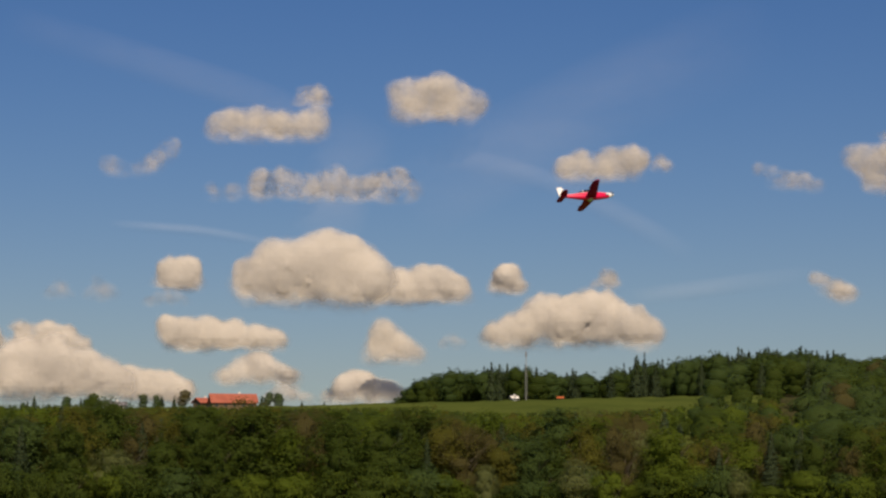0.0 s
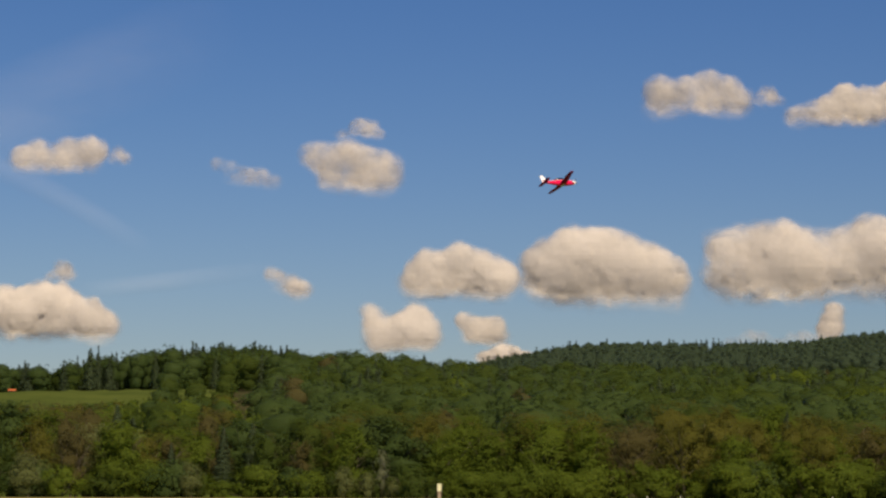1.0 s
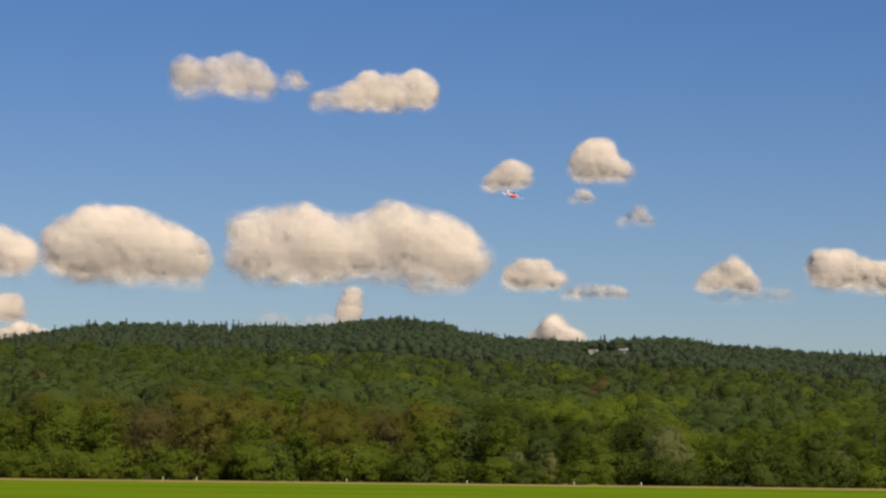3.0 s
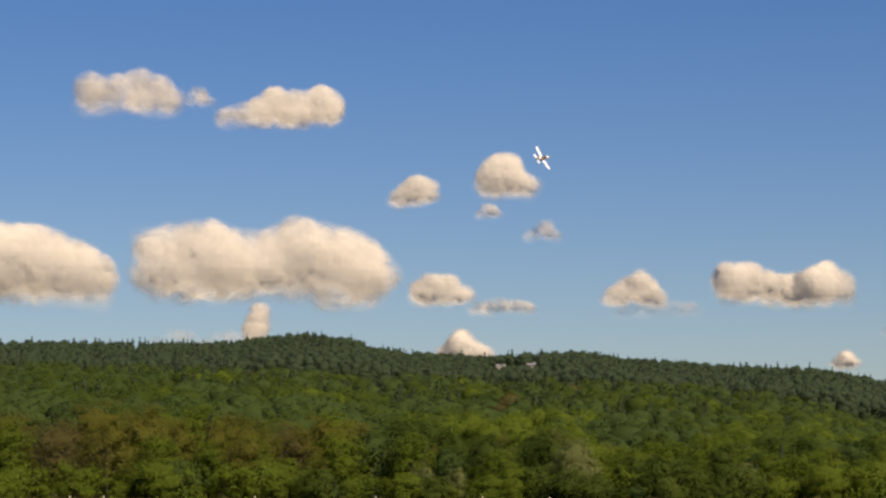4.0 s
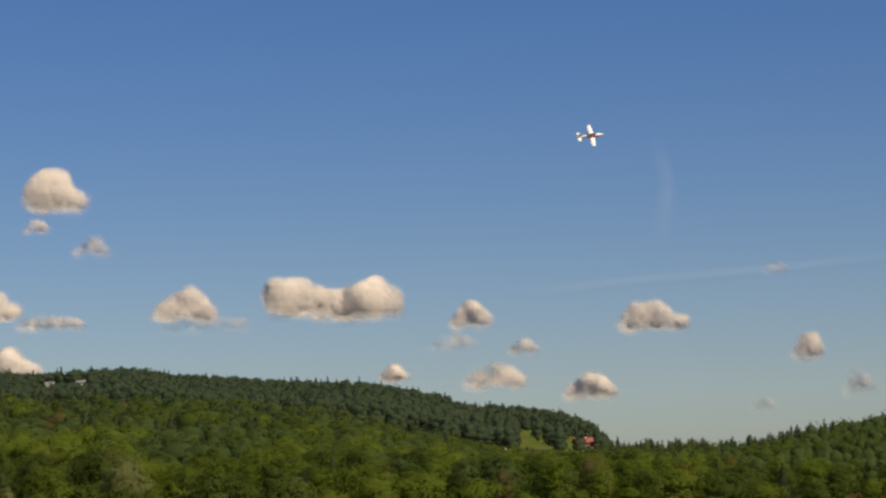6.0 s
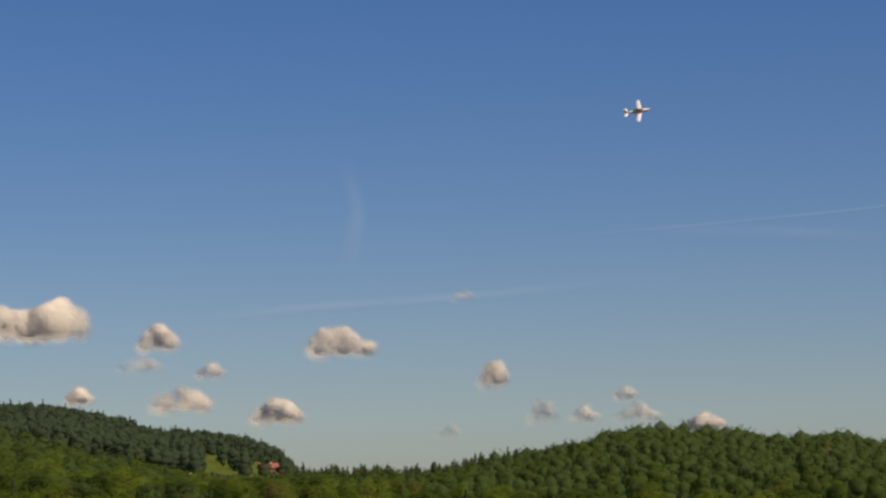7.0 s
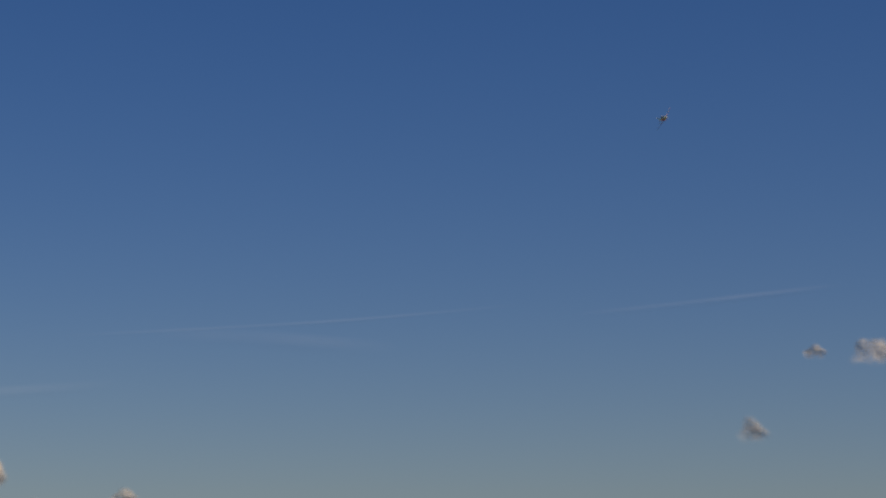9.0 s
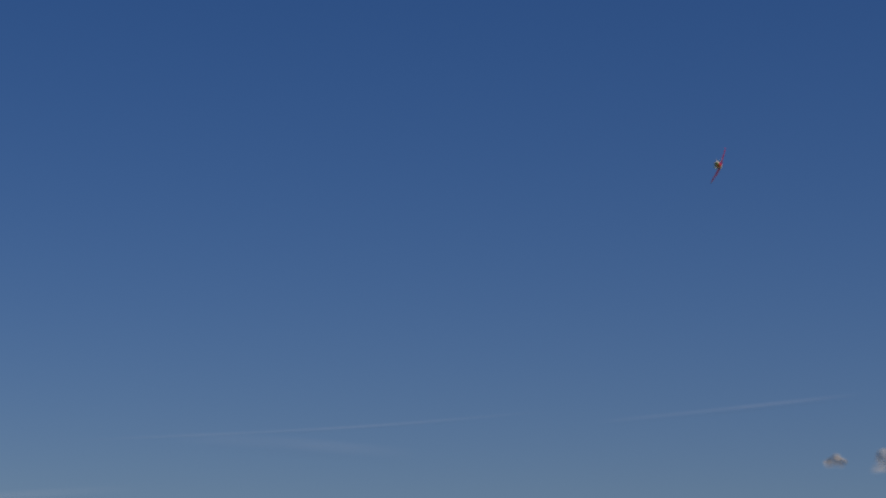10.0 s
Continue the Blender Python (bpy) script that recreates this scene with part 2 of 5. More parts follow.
FAR_EL = (2, 2.7, 2.98, 3.3, 3.38, 3.34, 3.38, 3.52, 3.58, 3.5, 3.33, 3.18, 3.13, 3.08, 3.17, 3.2,
          3.03, 2.94, 2.84, 2.82, 2.62, 2.47, 2.27, 2.17, 2.01, 1.77, 1.43, 1, 1.1, 1.4, 1.3)
R_BELT, R_RISE, R_FAR, R_MEADOW = 520.0, 1150.0, 2400.0, 1060.0
T_RISE, T_FAR = 17.0, 15.0
MEADOW_AZ, MEADOW_EL = (-60, -31, -24, -21.5, -17.8, -14), (1.75, 1.8, 1.93, 2.0, 2.1, 2.17)


def smooth01(x):
    x = np.clip(x, 0, 1)
    return x * x * (3 - 2 * x)


def ground_height(az, r):
    """Height of the ground in metres; az in degrees, r in metres (arrays)."""
    az, r = np.asarray(az, float), np.asarray(r, float)
    rise = np.tan(np.radians(np.interp(az, RISE_AZ, RISE_EL))) * R_RISE + 1.7 - T_RISE
    far = np.tan(np.radians(np.interp(az, FAR_AZ, FAR_EL))) * R_FAR + 1.7 - T_FAR
    crest = np.tan(np.radians(np.interp(az, MEADOW_AZ, MEADOW_EL))) * R_MEADOW + 1.7
    meadow = smooth01((-13.0 - az) / 3.0)
    rise = np.maximum(rise * (1 - meadow) + crest * meadow, 0)
    far = np.maximum(far * (1 - meadow) + (crest - 10) * meadow, 0)
    up = np.clip((r - R_BELT) / (R_RISE - R_BELT), 0, 1)
    up_m = np.clip((r - R_BELT) / (R_MEADOW - 30 - R_BELT), 0, 1) ** 0.9
    up = up * (1 - meadow) + up_m * meadow
    h = rise * up
    t = np.clip((r - R_RISE) / (R_FAR - R_RISE), 0, 1)
    dip = np.minimum(rise, far) * 0.12 * np.sin(np.pi * t) * (1 - meadow)
    h = np.where(r > R_RISE, rise * (1 - t) + far * t - dip, h)
    t = smooth01((r - R_FAR) / 900)
    h = np.where(r > R_FAR, far * (1 - t), h)
    return np.where(np.abs(az) > 60, h * np.clip((90 - np.abs(az)) / 30, 0, 1), h)


def ground_at(x, y):
    return float(ground_height(math.degrees(math.atan2(x, y)), math.hypot(x, y)))


def build_ground():
    az = np.concatenate([np.arange(-180, -60, 6), np.arange(-60, -34, 1.0), np.arange(-34, 47, 0.25), np.arange(47, 60, 1.0), np.arange(60, 180, 6)])
    rr = np.concatenate([[4, 15, 40, 80, 140, 220, 300, 380, 410, 440, 480], np.arange(520, 1300, 26), np.arange(1300, 2500, 60), np.arange(2500, 3400, 100), [3600, 4200, 4900]])
    A, R = np.meshgrid(az, rr)
    Z = ground_height(A, R)
    rng = np.random.default_rng(3)
    Z = Z + np.where(R > 430, rng.normal(0, 0.25, Z.shape), 0)
    V = np.stack([R * np.sin(np.radians(A)), R * np.cos(np.radians(A)), Z], -1).reshape(-1, 3)
    n, m = len(rr), len(az)
    i, j = np.meshgrid(np.arange(n - 1), np.arange(m), indexing="ij")
    j2 = (j + 1) % m
    F = np.stack([i * m + j, (i + 1) * m + j, (i + 1) * m + j2, i * m + j2], -1).reshape(-1, 4)[:, ::-1]
    V = np.vstack([V, [[0, 0, 0]]])
    fan = np.stack([np.full(m, len(V) - 1), np.arange(m), (np.arange(m) + 1) % m, (np.arange(m) + 1) % m], -1)
    wooded = ((R > 500) & ((A > -13.5) | (R > 1075))).ravel()
    village = ((A > 16.2) & (A < 17.7) & (R > 1650) & (R < 2100) | (A > 5.0) & (A < 6.5) & (R > 2150) & (R < 2380)).ravel()
    index = np.where((wooded & ~village)[F[:, 0]], 1, np.where((R.ravel() > 500)[F[:, 0]], 2, 0))
    me = mesh_of("ground", V, F, [M_GROUND, M_FLOOR, M_MEADOW], index, smooth=True)
    ob = new("ground", me)
    tagged(ob, "flat green meadow rising into wooded hills", "ground", kind="structure")
    # the middle of the field
    bm = bmesh.new()
    vs = [bm.verts.new((4.2 * math.sin(radians(a)), 4.2 * math.cos(radians(a)), 0.004)) for a in range(0, 360, 12)]
    bm.faces.new(vs[::-1])
    part("field_patch", bm, M_GROUND, ob)
    # the dry verge along the foot of the trees
    bm = bmesh.new()
    rows = []
    for a in np.arange(-34, 47, 0.5):
        s, c = math.sin(radians(a)), math.cos(radians(a))
        r0 = 392 + 6 * noise.noise((a * 0.4, 0, 3))
        rows.append((bm.verts.new((r0 * s, r0 * c, 0.01)), bm.verts.new((410 * s, 410 * c, 0.22)), bm.verts.new((433 * s, 433 * c, 0.05))))
    for a, b in zip(rows, rows[1:]):
        bm.faces.new((a[0], b[0], b[1], a[1]))
        bm.faces.new((a[1], b[1], b[2], a[2]))
    v = part("field_verge", bm, M_VERGE, None)
    tagged(v, "strip of pale dry grass along the wood's edge", "verge", kind="structure")


# ---- trees ----
def tri_leaves(points, normals, size, rng):
    """One small leafy triangle at each point, facing roughly along its normal."""
    n = len(points)
    nn = normals + rng.normal(0, 0.32, (n, 3))
    nn /= np.linalg.norm(nn, axis=1, keepdims=True) + 1e-9
    t = np.cross(nn, rng.normal(0, 1, (n, 3)))
    t /= np.linalg.norm(t, axis=1, keepdims=True) + 1e-9
    b = np.cross(nn, t)
    s = (size * rng.uniform(0.6, 1.4, n))[:, None]
    return np.stack([points + t * s, points - t * s * 0.5 + b * s * 0.85, points - t * s * 0.5 - b * s * 0.85], 1)


def unit(v):
    return v / (np.linalg.norm(v, axis=-1, keepdims=True) + 1e-9)


def sphere_points(n, rng):
    v = rng.normal(0, 1, (n, 3))
    return v / np.linalg.norm(v, axis=1, keepdims=True)


ICO = None


def ico():
    global ICO
    if ICO is None:
        bm = bmesh.new()
        bmesh.ops.create_icosphere(bm, subdivisions=1, radius=1)
        bm.verts.ensure_lookup_table()
        ICO = np.array([[v.co[:] for v in f.verts] for f in bm.faces])
        bm.free()
    return ICO


def round_crown(h, w, leaves, size, rng, base=0.06, sprays=60, gaps=0.0, heart=0.6):
    """A broad-leaved crown: sprays of leaves on the ends of the twigs, round a shady heart. Height h, width w."""
    z0 = h * base
    wave = rng.uniform(0, 6.28, 4)
    s = rng.uniform(0.03, 1, sprays) ** 0.85
    a = rng.uniform(0, 2 * math.pi, sprays)

    def reach(s, a):
        return 0.5 * w * np.sin(np.pi * np.clip(0.1 + 0.84 * s ** 0.9, 0, 1)) ** 0.7 * (1 + 0.16 * np.sin(2 * a + wave[0] + 4 * s) + 0.12 * np.sin(3 * a + wave[1] - 7 * s))

    rad = reach(s, a) * rng.uniform(0.45, 1.0, sprays) ** 0.6
    mid = np.stack([np.cos(a) * rad, np.sin(a) * rad, z0 + (h - z0) * (0.06 + 0.9 * s)], 1)
    big = w * rng.uniform(0.06, 0.15, sprays)
    per = max(4, int(leaves / sprays))
    core = np.array([0, 0, z0 + (h - z0) * 0.42])
    d = sphere_points(sprays * per, rng)
    p = np.repeat(mid, per, 0) + d * np.repeat(big, per)[:, None] * rng.uniform(0.1, 1.25, (sprays * per, 1)) * (1, 1, 0.9)
    keep = rng.uniform(0, 1, len(p)) > gaps
    p, d = p[keep], d[keep]
    p[:, 2] = np.clip(p[:, 2], 0.01 * h, h)
    out = unit((p - core) * (1, 1, 0.55))
    norm = unit(0.8 * out + 0.2 * d + (0, 0, 0.35) + rng.normal(0, 0.13, d.shape))
    tris, norms = [tri_leaves(p, norm, size, rng)], [np.repeat(norm[:, None], 3, axis=1)]
    if heart:
        g = ico()
        for u in (0.2, 0.45, 0.7):
            rr = float(reach(np.array(u), np.array(0.0))) * heart
            ball = g * (rr, rr, 0.22 * (h - z0)) * rng.uniform(0.85, 1.1, (1, 1, 3))
            tris.append(ball + (rng.uniform(-0.1, 0.1) * w, rng.uniform(-0.1, 0.1) * w, z0 + (h - z0) * u))
            norms.append(unit(unit(ball) + (0, 0, 0.2)))
    return np.concatenate(tris), np.concatenate(norms)


def spruce_crown(h, w, leaves, size, rng):
    """A spruce: tiers of drooping boughs that taper to a point."""
    n = leaves
    u = 1 - np.sqrt(rng.uniform(0, 1, n)) * 0.93
    tiers = 13
    tier = np.floor(u * tiers) / tiers
    frac = u * tiers - np.floor(u * tiers)
    rad = 0.5 * w * (1 - u) ** 0.85 * (0.72 + 0.5 * (1 - frac)) * rng.uniform(0.7, 1.08, n)
    a = rng.uniform(0, 2 * math.pi, n)
    p = np.stack([np.cos(a) * rad, np.sin(a) * rad, h * (0.05 + 0.94 * u)], 1)
    d = np.stack([np.cos(a), np.sin(a), np.full(n, 0.35)], 1)
    cone = []
    k = 7
    for i in range(k):
        a0, a1 = 2 * math.pi * i / k, 2 * math.pi * (i + 1) / k
        cone.append([[math.cos(a0) * w * 0.27, math.sin(a0) * w * 0.27, h * 0.06], [math.cos(a1) * w * 0.27, math.sin(a1) * w * 0.27, h * 0.06], [0, 0, h * 0.97]])
    cone = np.array(cone)
    norms = [np.repeat(unit(unit(d) + rng.normal(0, 0.25, d.shape))[:, None], 3, axis=1), unit(cone * (1, 1, 0) + (1e-4, 0, 0.1))]
    return np.concatenate([tri_leaves(p, d, size, rng), cone]), np.concatenate(norms)


def limb(bm, a, b, ra, rb, sides=5):
    a, b = Vector(a), Vector(b)
    m = (b - a).to_track_quat("Z", "Y").to_matrix()
    r0 = [bm.verts.new(a + m @ Vector((ra * math.cos(i * 2 * math.pi / sides), ra * math.sin(i * 2 * math.pi / sides), 0))) for i in range(sides)]
    r1 = [bm.verts.new(b + m @ Vector((rb * math.cos(i * 2 * math.pi / sides), rb * math.sin(i * 2 * math.pi / sides), 0))) for i in range(sides)]
    for i in range(sides):
        bm.faces.new((r0[i], r0[(i + 1) % sides], r1[(i + 1) % sides], r1[i]))


def trunk_mesh(h, w, rng, limbs=9, conifer=False):
    bm = bmesh.new()
    r = h * 0.009 + 0.04
    lean = Vector((rng.uniform(-0.03, 0.03) * h, rng.uniform(-0.03, 0.03) * h, h * 0.55))
    limb(bm, (0, 0, -0.4), lean * 0.5, r * 1.25, r * 0.9, 7)
    limb(bm, lean * 0.5, lean, r * 0.9, r * 0.55, 7)
    limb(bm, lean, (lean.x, lean.y, h * (0.96 if conifer else 0.88)), r * 0.55, r * 0.1)
    if not conifer:
        for i in range(limbs):
            a, k = rng.uniform(0, 2 * math.pi), rng.uniform(0.3, 0.95)
            s = lean * k
            e = s + Vector((math.cos(a) * w * 0.36, math.sin(a) * w * 0.36, h * rng.uniform(0.18, 0.34)))
            limb(bm, s, e, r * 0.42, r * 0.1, 4)
            f = s.lerp(e, 0.55)
            limb(bm, f, f + Vector((math.cos(a + 1) * w * 0.16, math.sin(a + 1) * w * 0.16, h * 0.14)), r * 0.2, r * 0.06, 4)
    return bm


TREE_LABELS = {FRESH: "broad-leaved tree in fresh yellow-green leaf", MID: "broad-leaved tree with a full green crown", OLIVE: "tall olive-green tree with thin spring foliage",
               BROWN: "brownish tree only just coming into leaf", NEEDLE: "dark green spruce with drooping boughs", SILVER: "silvery grey-green willow with a billowing crown",
               DEEP: "deep green shady tree at the wood's edge", RUST: "rust-brown tree standing in green woods", BLOSSOM: "tree covered in white blossom"}


def tree_kind(tone, h, w, seed, leaves=4500, size=0.22, gaps=0.0, base=0.06, sprays=140):
    """One tree of a kind, at the origin, to be copied."""
    rng = np.random.default_rng(seed)
    ob = new("spruce_tree" if tone == NEEDLE else "tree")
    tagged(ob, TREE_LABELS[tone], "tree", "trees along the wood's edge")
    if tone == NEEDLE:
        t, nn = spruce_crown(h, w, leaves, size, rng)
    else:
        t, nn = round_crown(h, w, leaves, size, rng, base, sprays, gaps, 0.4 if gaps > 0.15 else 0.62)
    me = mesh_of("crown", t.reshape(-1, 3), np.arange(len(t) * 3).reshape(-1, 3), [M_LEAF[tone]], normals=nn)
    c = new("crown", me)
    c.parent = ob
    part("trunk", trunk_mesh(h, w, rng, conifer=tone == NEEDLE, limbs=10 if gaps else 9), M_BARK, ob)
    return ob, h


def bush_kind(tone, h, w, seed):
    rng = np.random.default_rng(seed)
    ob = new("bush")
    tagged(ob, "leafy green bush at the foot of the wood", "bush", "bushes along the field")
    t, nn = round_crown(h, w, 1500, 0.22, rng, 0.0, 60, 0.1, 0.5)
    c = new("foliage", mesh_of("foliage", t.reshape(-1, 3), np.arange(len(t) * 3).reshape(-1, 3), [M_LEAF[tone]], normals=nn))
    c.parent = ob
    bm = bmesh.new()
    for i in range(6):
        a = i * 1.05
        limb(bm, (0, 0, -0.2), (math.cos(a) * w * 0.25, math.sin(a) * w * 0.25, h * 0.6), 0.06, 0.02, 4)
    part("stems", bm, M_BARK, ob)
    return ob, h


# height of the belt of trees behind the field, as the elevation of its tops
BELT_AZ = (-40, -31, -25, -20, -17, -14, -12, -9, -5, -2, 1, 4, 7, 10, 14, 17, 20, 24, 50)
BELT_EL = (1.98, 2.0, 2.02, 1.86, 1.78, 1.7, 1.65, 1.8, 1.88, 1.86, 1.8, 1.6, 1.42, 1.3, 1.18, 1.08, 0.95, 0.8, 0.7)


def place(kind, az, r, scale, rng, sink=0.0, spread=1.0):
    ob, h = kind
    x, y = r * math.sin(radians(az)), r * math.cos(radians(az))
    m = Matrix.Translation((x, y, ground_at(x, y) - sink)) @ Matrix.Rotation(rng.uniform(0, 6.28), 4, "Z")
    c = copy_thing(ob, m)
    s = scale / h
    c.scale = (s * spread * rng.uniform(0.85, 1.2), s * spread * rng.uniform(0.85, 1.2), s)
    return c


def build_belt():
    rng = np.random.default_rng(11)
    kinds = {FRESH: [tree_kind(FRESH, 17, 10, 1), tree_kind(FRESH, 16, 11, 2, sprays=120), tree_kind(FRESH, 18, 9, 3)],
             MID: [tree_kind(MID, 17, 10, 4), tree_kind(MID, 18, 9, 5, sprays=120), tree_kind(MID, 15, 10, 6)],
             OLIVE: [tree_kind(OLIVE, 18, 9, 7, 3800, 0.2, 0.2, 0.08, 150), tree_kind(OLIVE, 17, 10, 8, 3800, 0.2, 0.15, 0.06, 140)],
             BROWN: [tree_kind(BROWN, 17, 9, 9, 3400, 0.18, 0.22, 0.08, 160), tree_kind(BROWN, 18, 8, 10, 3400, 0.18, 0.2, 0.06, 160)],
             NEEDLE: [tree_kind(NEEDLE, 20, 6.5, 12, 2200, 0.36), tree_kind(NEEDLE, 19, 7.5, 13, 2200, 0.36)],
             SILVER: [tree_kind(SILVER, 14, 12, 14, 4200, 0.22, sprays=110, base=0.0), tree_kind(SILVER, 12, 10, 15, 3600, 0.22, sprays=100, base=0.0)],
             DEEP: [tree_kind(DEEP, 15, 10, 16), tree_kind(DEEP, 17, 10, 17)]}
    bushes = [bush_kind(FRESH, 5, 9, 31), bush_kind(MID, 5, 10, 32), bush_kind(FRESH, 6, 9, 33), bush_kind(DEEP, 5, 10, 34)]
    for row, r0 in enumerate((438, 447, 458, 472, 490)):
        az = -33.5
        while az < 44:
            step = rng.uniform(0.75, 1.25) * (1.0 if az < 22 else 2.0)
            az += step
            r = r0 + rng.uniform(-4, 4)
            top = math.tan(radians(float(np.interp(az, BELT_AZ, BELT_EL)))) * r + 1.7
            h = top * rng.uniform(0.76, 1.09) * (0.84, 0.92, 0.97, 1.0, 1.0)[row]
            if az < -12:
                p = (0.15, 0.17, 0.2, 0.2, 0.13, 0.06, 0.09)
            elif az < -5:
                p = (0.16, 0.12, 0.34, 0.24, 0.02, 0.0, 0.12)
            elif az < 3:
                p = (0.26, 0.12, 0.38, 0.14, 0.02, 0.01, 0.07)
            else:
                p = (0.36, 0.34, 0.1, 0.04, 0.01, 0.04, 0.11)
            tone = (FRESH, MID, OLIVE, BROWN, NEEDLE, SILVER, DEEP)[rng.choice(7, p=p)]
            if tone == SILVER:
                h *= 0.8
            ks = kinds[tone]
            place(ks[rng.integers(len(ks))], az, r, h, rng, 0.0, 1.0 if tone == NEEDLE else 1.4)
    # the single pale willows by the field
    place(kinds[SILVER][0], 7.2, 434, 10.5, rng)
    place(kinds[SILVER][1], 3.7, 433, 6.5, rng)
    place(kinds[SILVER][1], 4.5, 434, 5.5, rng)
    kinds[BLOSSOM] = [tree_kind(BLOSSOM, 11, 5, 40, 900, 0.24, 0.2)]
    place(kinds[BLOSSOM][0], -10.05, 430, 8.5, rng, 0.0, 0.7)
    for az, tall in ((-10.9, 5.5), (-10.4, 4.5), (-9.8, 3.8), (-14.3, 6.0), (-17.9, 7.5), (-20.0, 6.5)):
        place(kinds[SILVER][1], az, 428, tall, rng)
    az = -33
    while az < 44:
        az += rng.uniform(0.24, 0.6) * (1 if az < 12 else 2.2)
        place(bushes[rng.choice(4, p=(0.3, 0.3, 0.25, 0.15))], az, 431 + rng.uniform(-2.5, 6), rng.uniform(2.2, 7.0), rng)
    # the bright thicket by the notice post
    for az in np.arange(-8.5, -5.2, 0.3):
        place(bushes[rng.choice((0, 2))], az + rng.uniform(-0.1, 0.1), 425 + rng.uniform(-1.5, 1.5), rng.uniform(3.2, 5.2), rng)
    for ks in list(kinds.values()) + [bushes]:
        for ob, h in ks:
            for o in (*ob.children_recursive, ob):
                bpy.data.objects.remove(o)


def wood(name, label, az, r, heights, tones, widths, leaves, size, seed):
    """A stretch of far woodland: many trees, each a crown of its own, in one object."""
    rng = np.random.default_rng(seed)
    protos = {}
    for tone in set(tones.tolist()):
        protos[tone] = []
        for k in range(5):
            if tone in (NEEDLE, HAZED_NEEDLE):
                protos[tone].append(spruce_crown(1.0, 0.4, int(leaves * 1.5), size * 1.15, rng))
            else:
                protos[tone].append(round_crown(1.0, 0.7, leaves, size, rng, 0.04, 34 if leaves > 100 else 9, 0.0, 0.78))
    used = sorted(protos)
    slot = {t: i for i, t in enumerate(used)}
    chunks, index, norms = [], [], []
    z = ground_height(az, r)
    x, y = r * np.sin(np.radians(az)), r * np.cos(np.radians(az))
    for i in range(len(az)):
        p, nn = protos[tones[i]][rng.integers(5)]
        a = rng.uniform(0, 6.28)
        c, s = math.cos(a), math.sin(a)
        w, h = widths[i], heights[i]
        q = np.empty_like(p)
        q[..., 0] = (p[..., 0] * c - p[..., 1] * s) * w + x[i]
        q[..., 1] = (p[..., 0] * s + p[..., 1] * c) * w + y[i]
        q[..., 2] = p[..., 2] * h + z[i] - 0.5
        chunks.append(q)
        norms.append(np.stack([nn[..., 0] * c - nn[..., 1] * s, nn[..., 0] * s + nn[..., 1] * c, nn[..., 2]], -1))
        index.append(np.full(len(p), slot[tones[i]]))
    t = np.concatenate(chunks)
    me = mesh_of(name, t.reshape(-1, 3), np.arange(len(t) * 3).reshape(-1, 3), [M_LEAF[k] for k in used], np.concatenate(index), normals=np.concatenate(norms))
    return tagged(new(name, me), label, "woodland", kind="stuff")


def scatter(az0, az1, r0, r1, step, rng):
    """Places at about step metres from each other in a sector."""
    out = []
    r = r0
    while r < r1:
        d = math.degrees(step / r)
        a = np.arange(az0, az1, d)
        out.append(np.stack([a + rng.uniform(-0.45, 0.45, len(a)) * d, r + rng.uniform(-0.45, 0.45, len(a)) * step], 1))
        r += step
    return np.concatenate(out)


def patches(az, r, scale, seed):
    return np.array([noise.noise((a * scale, q * scale * 0.035, seed)) for a, q in zip(az, r)])


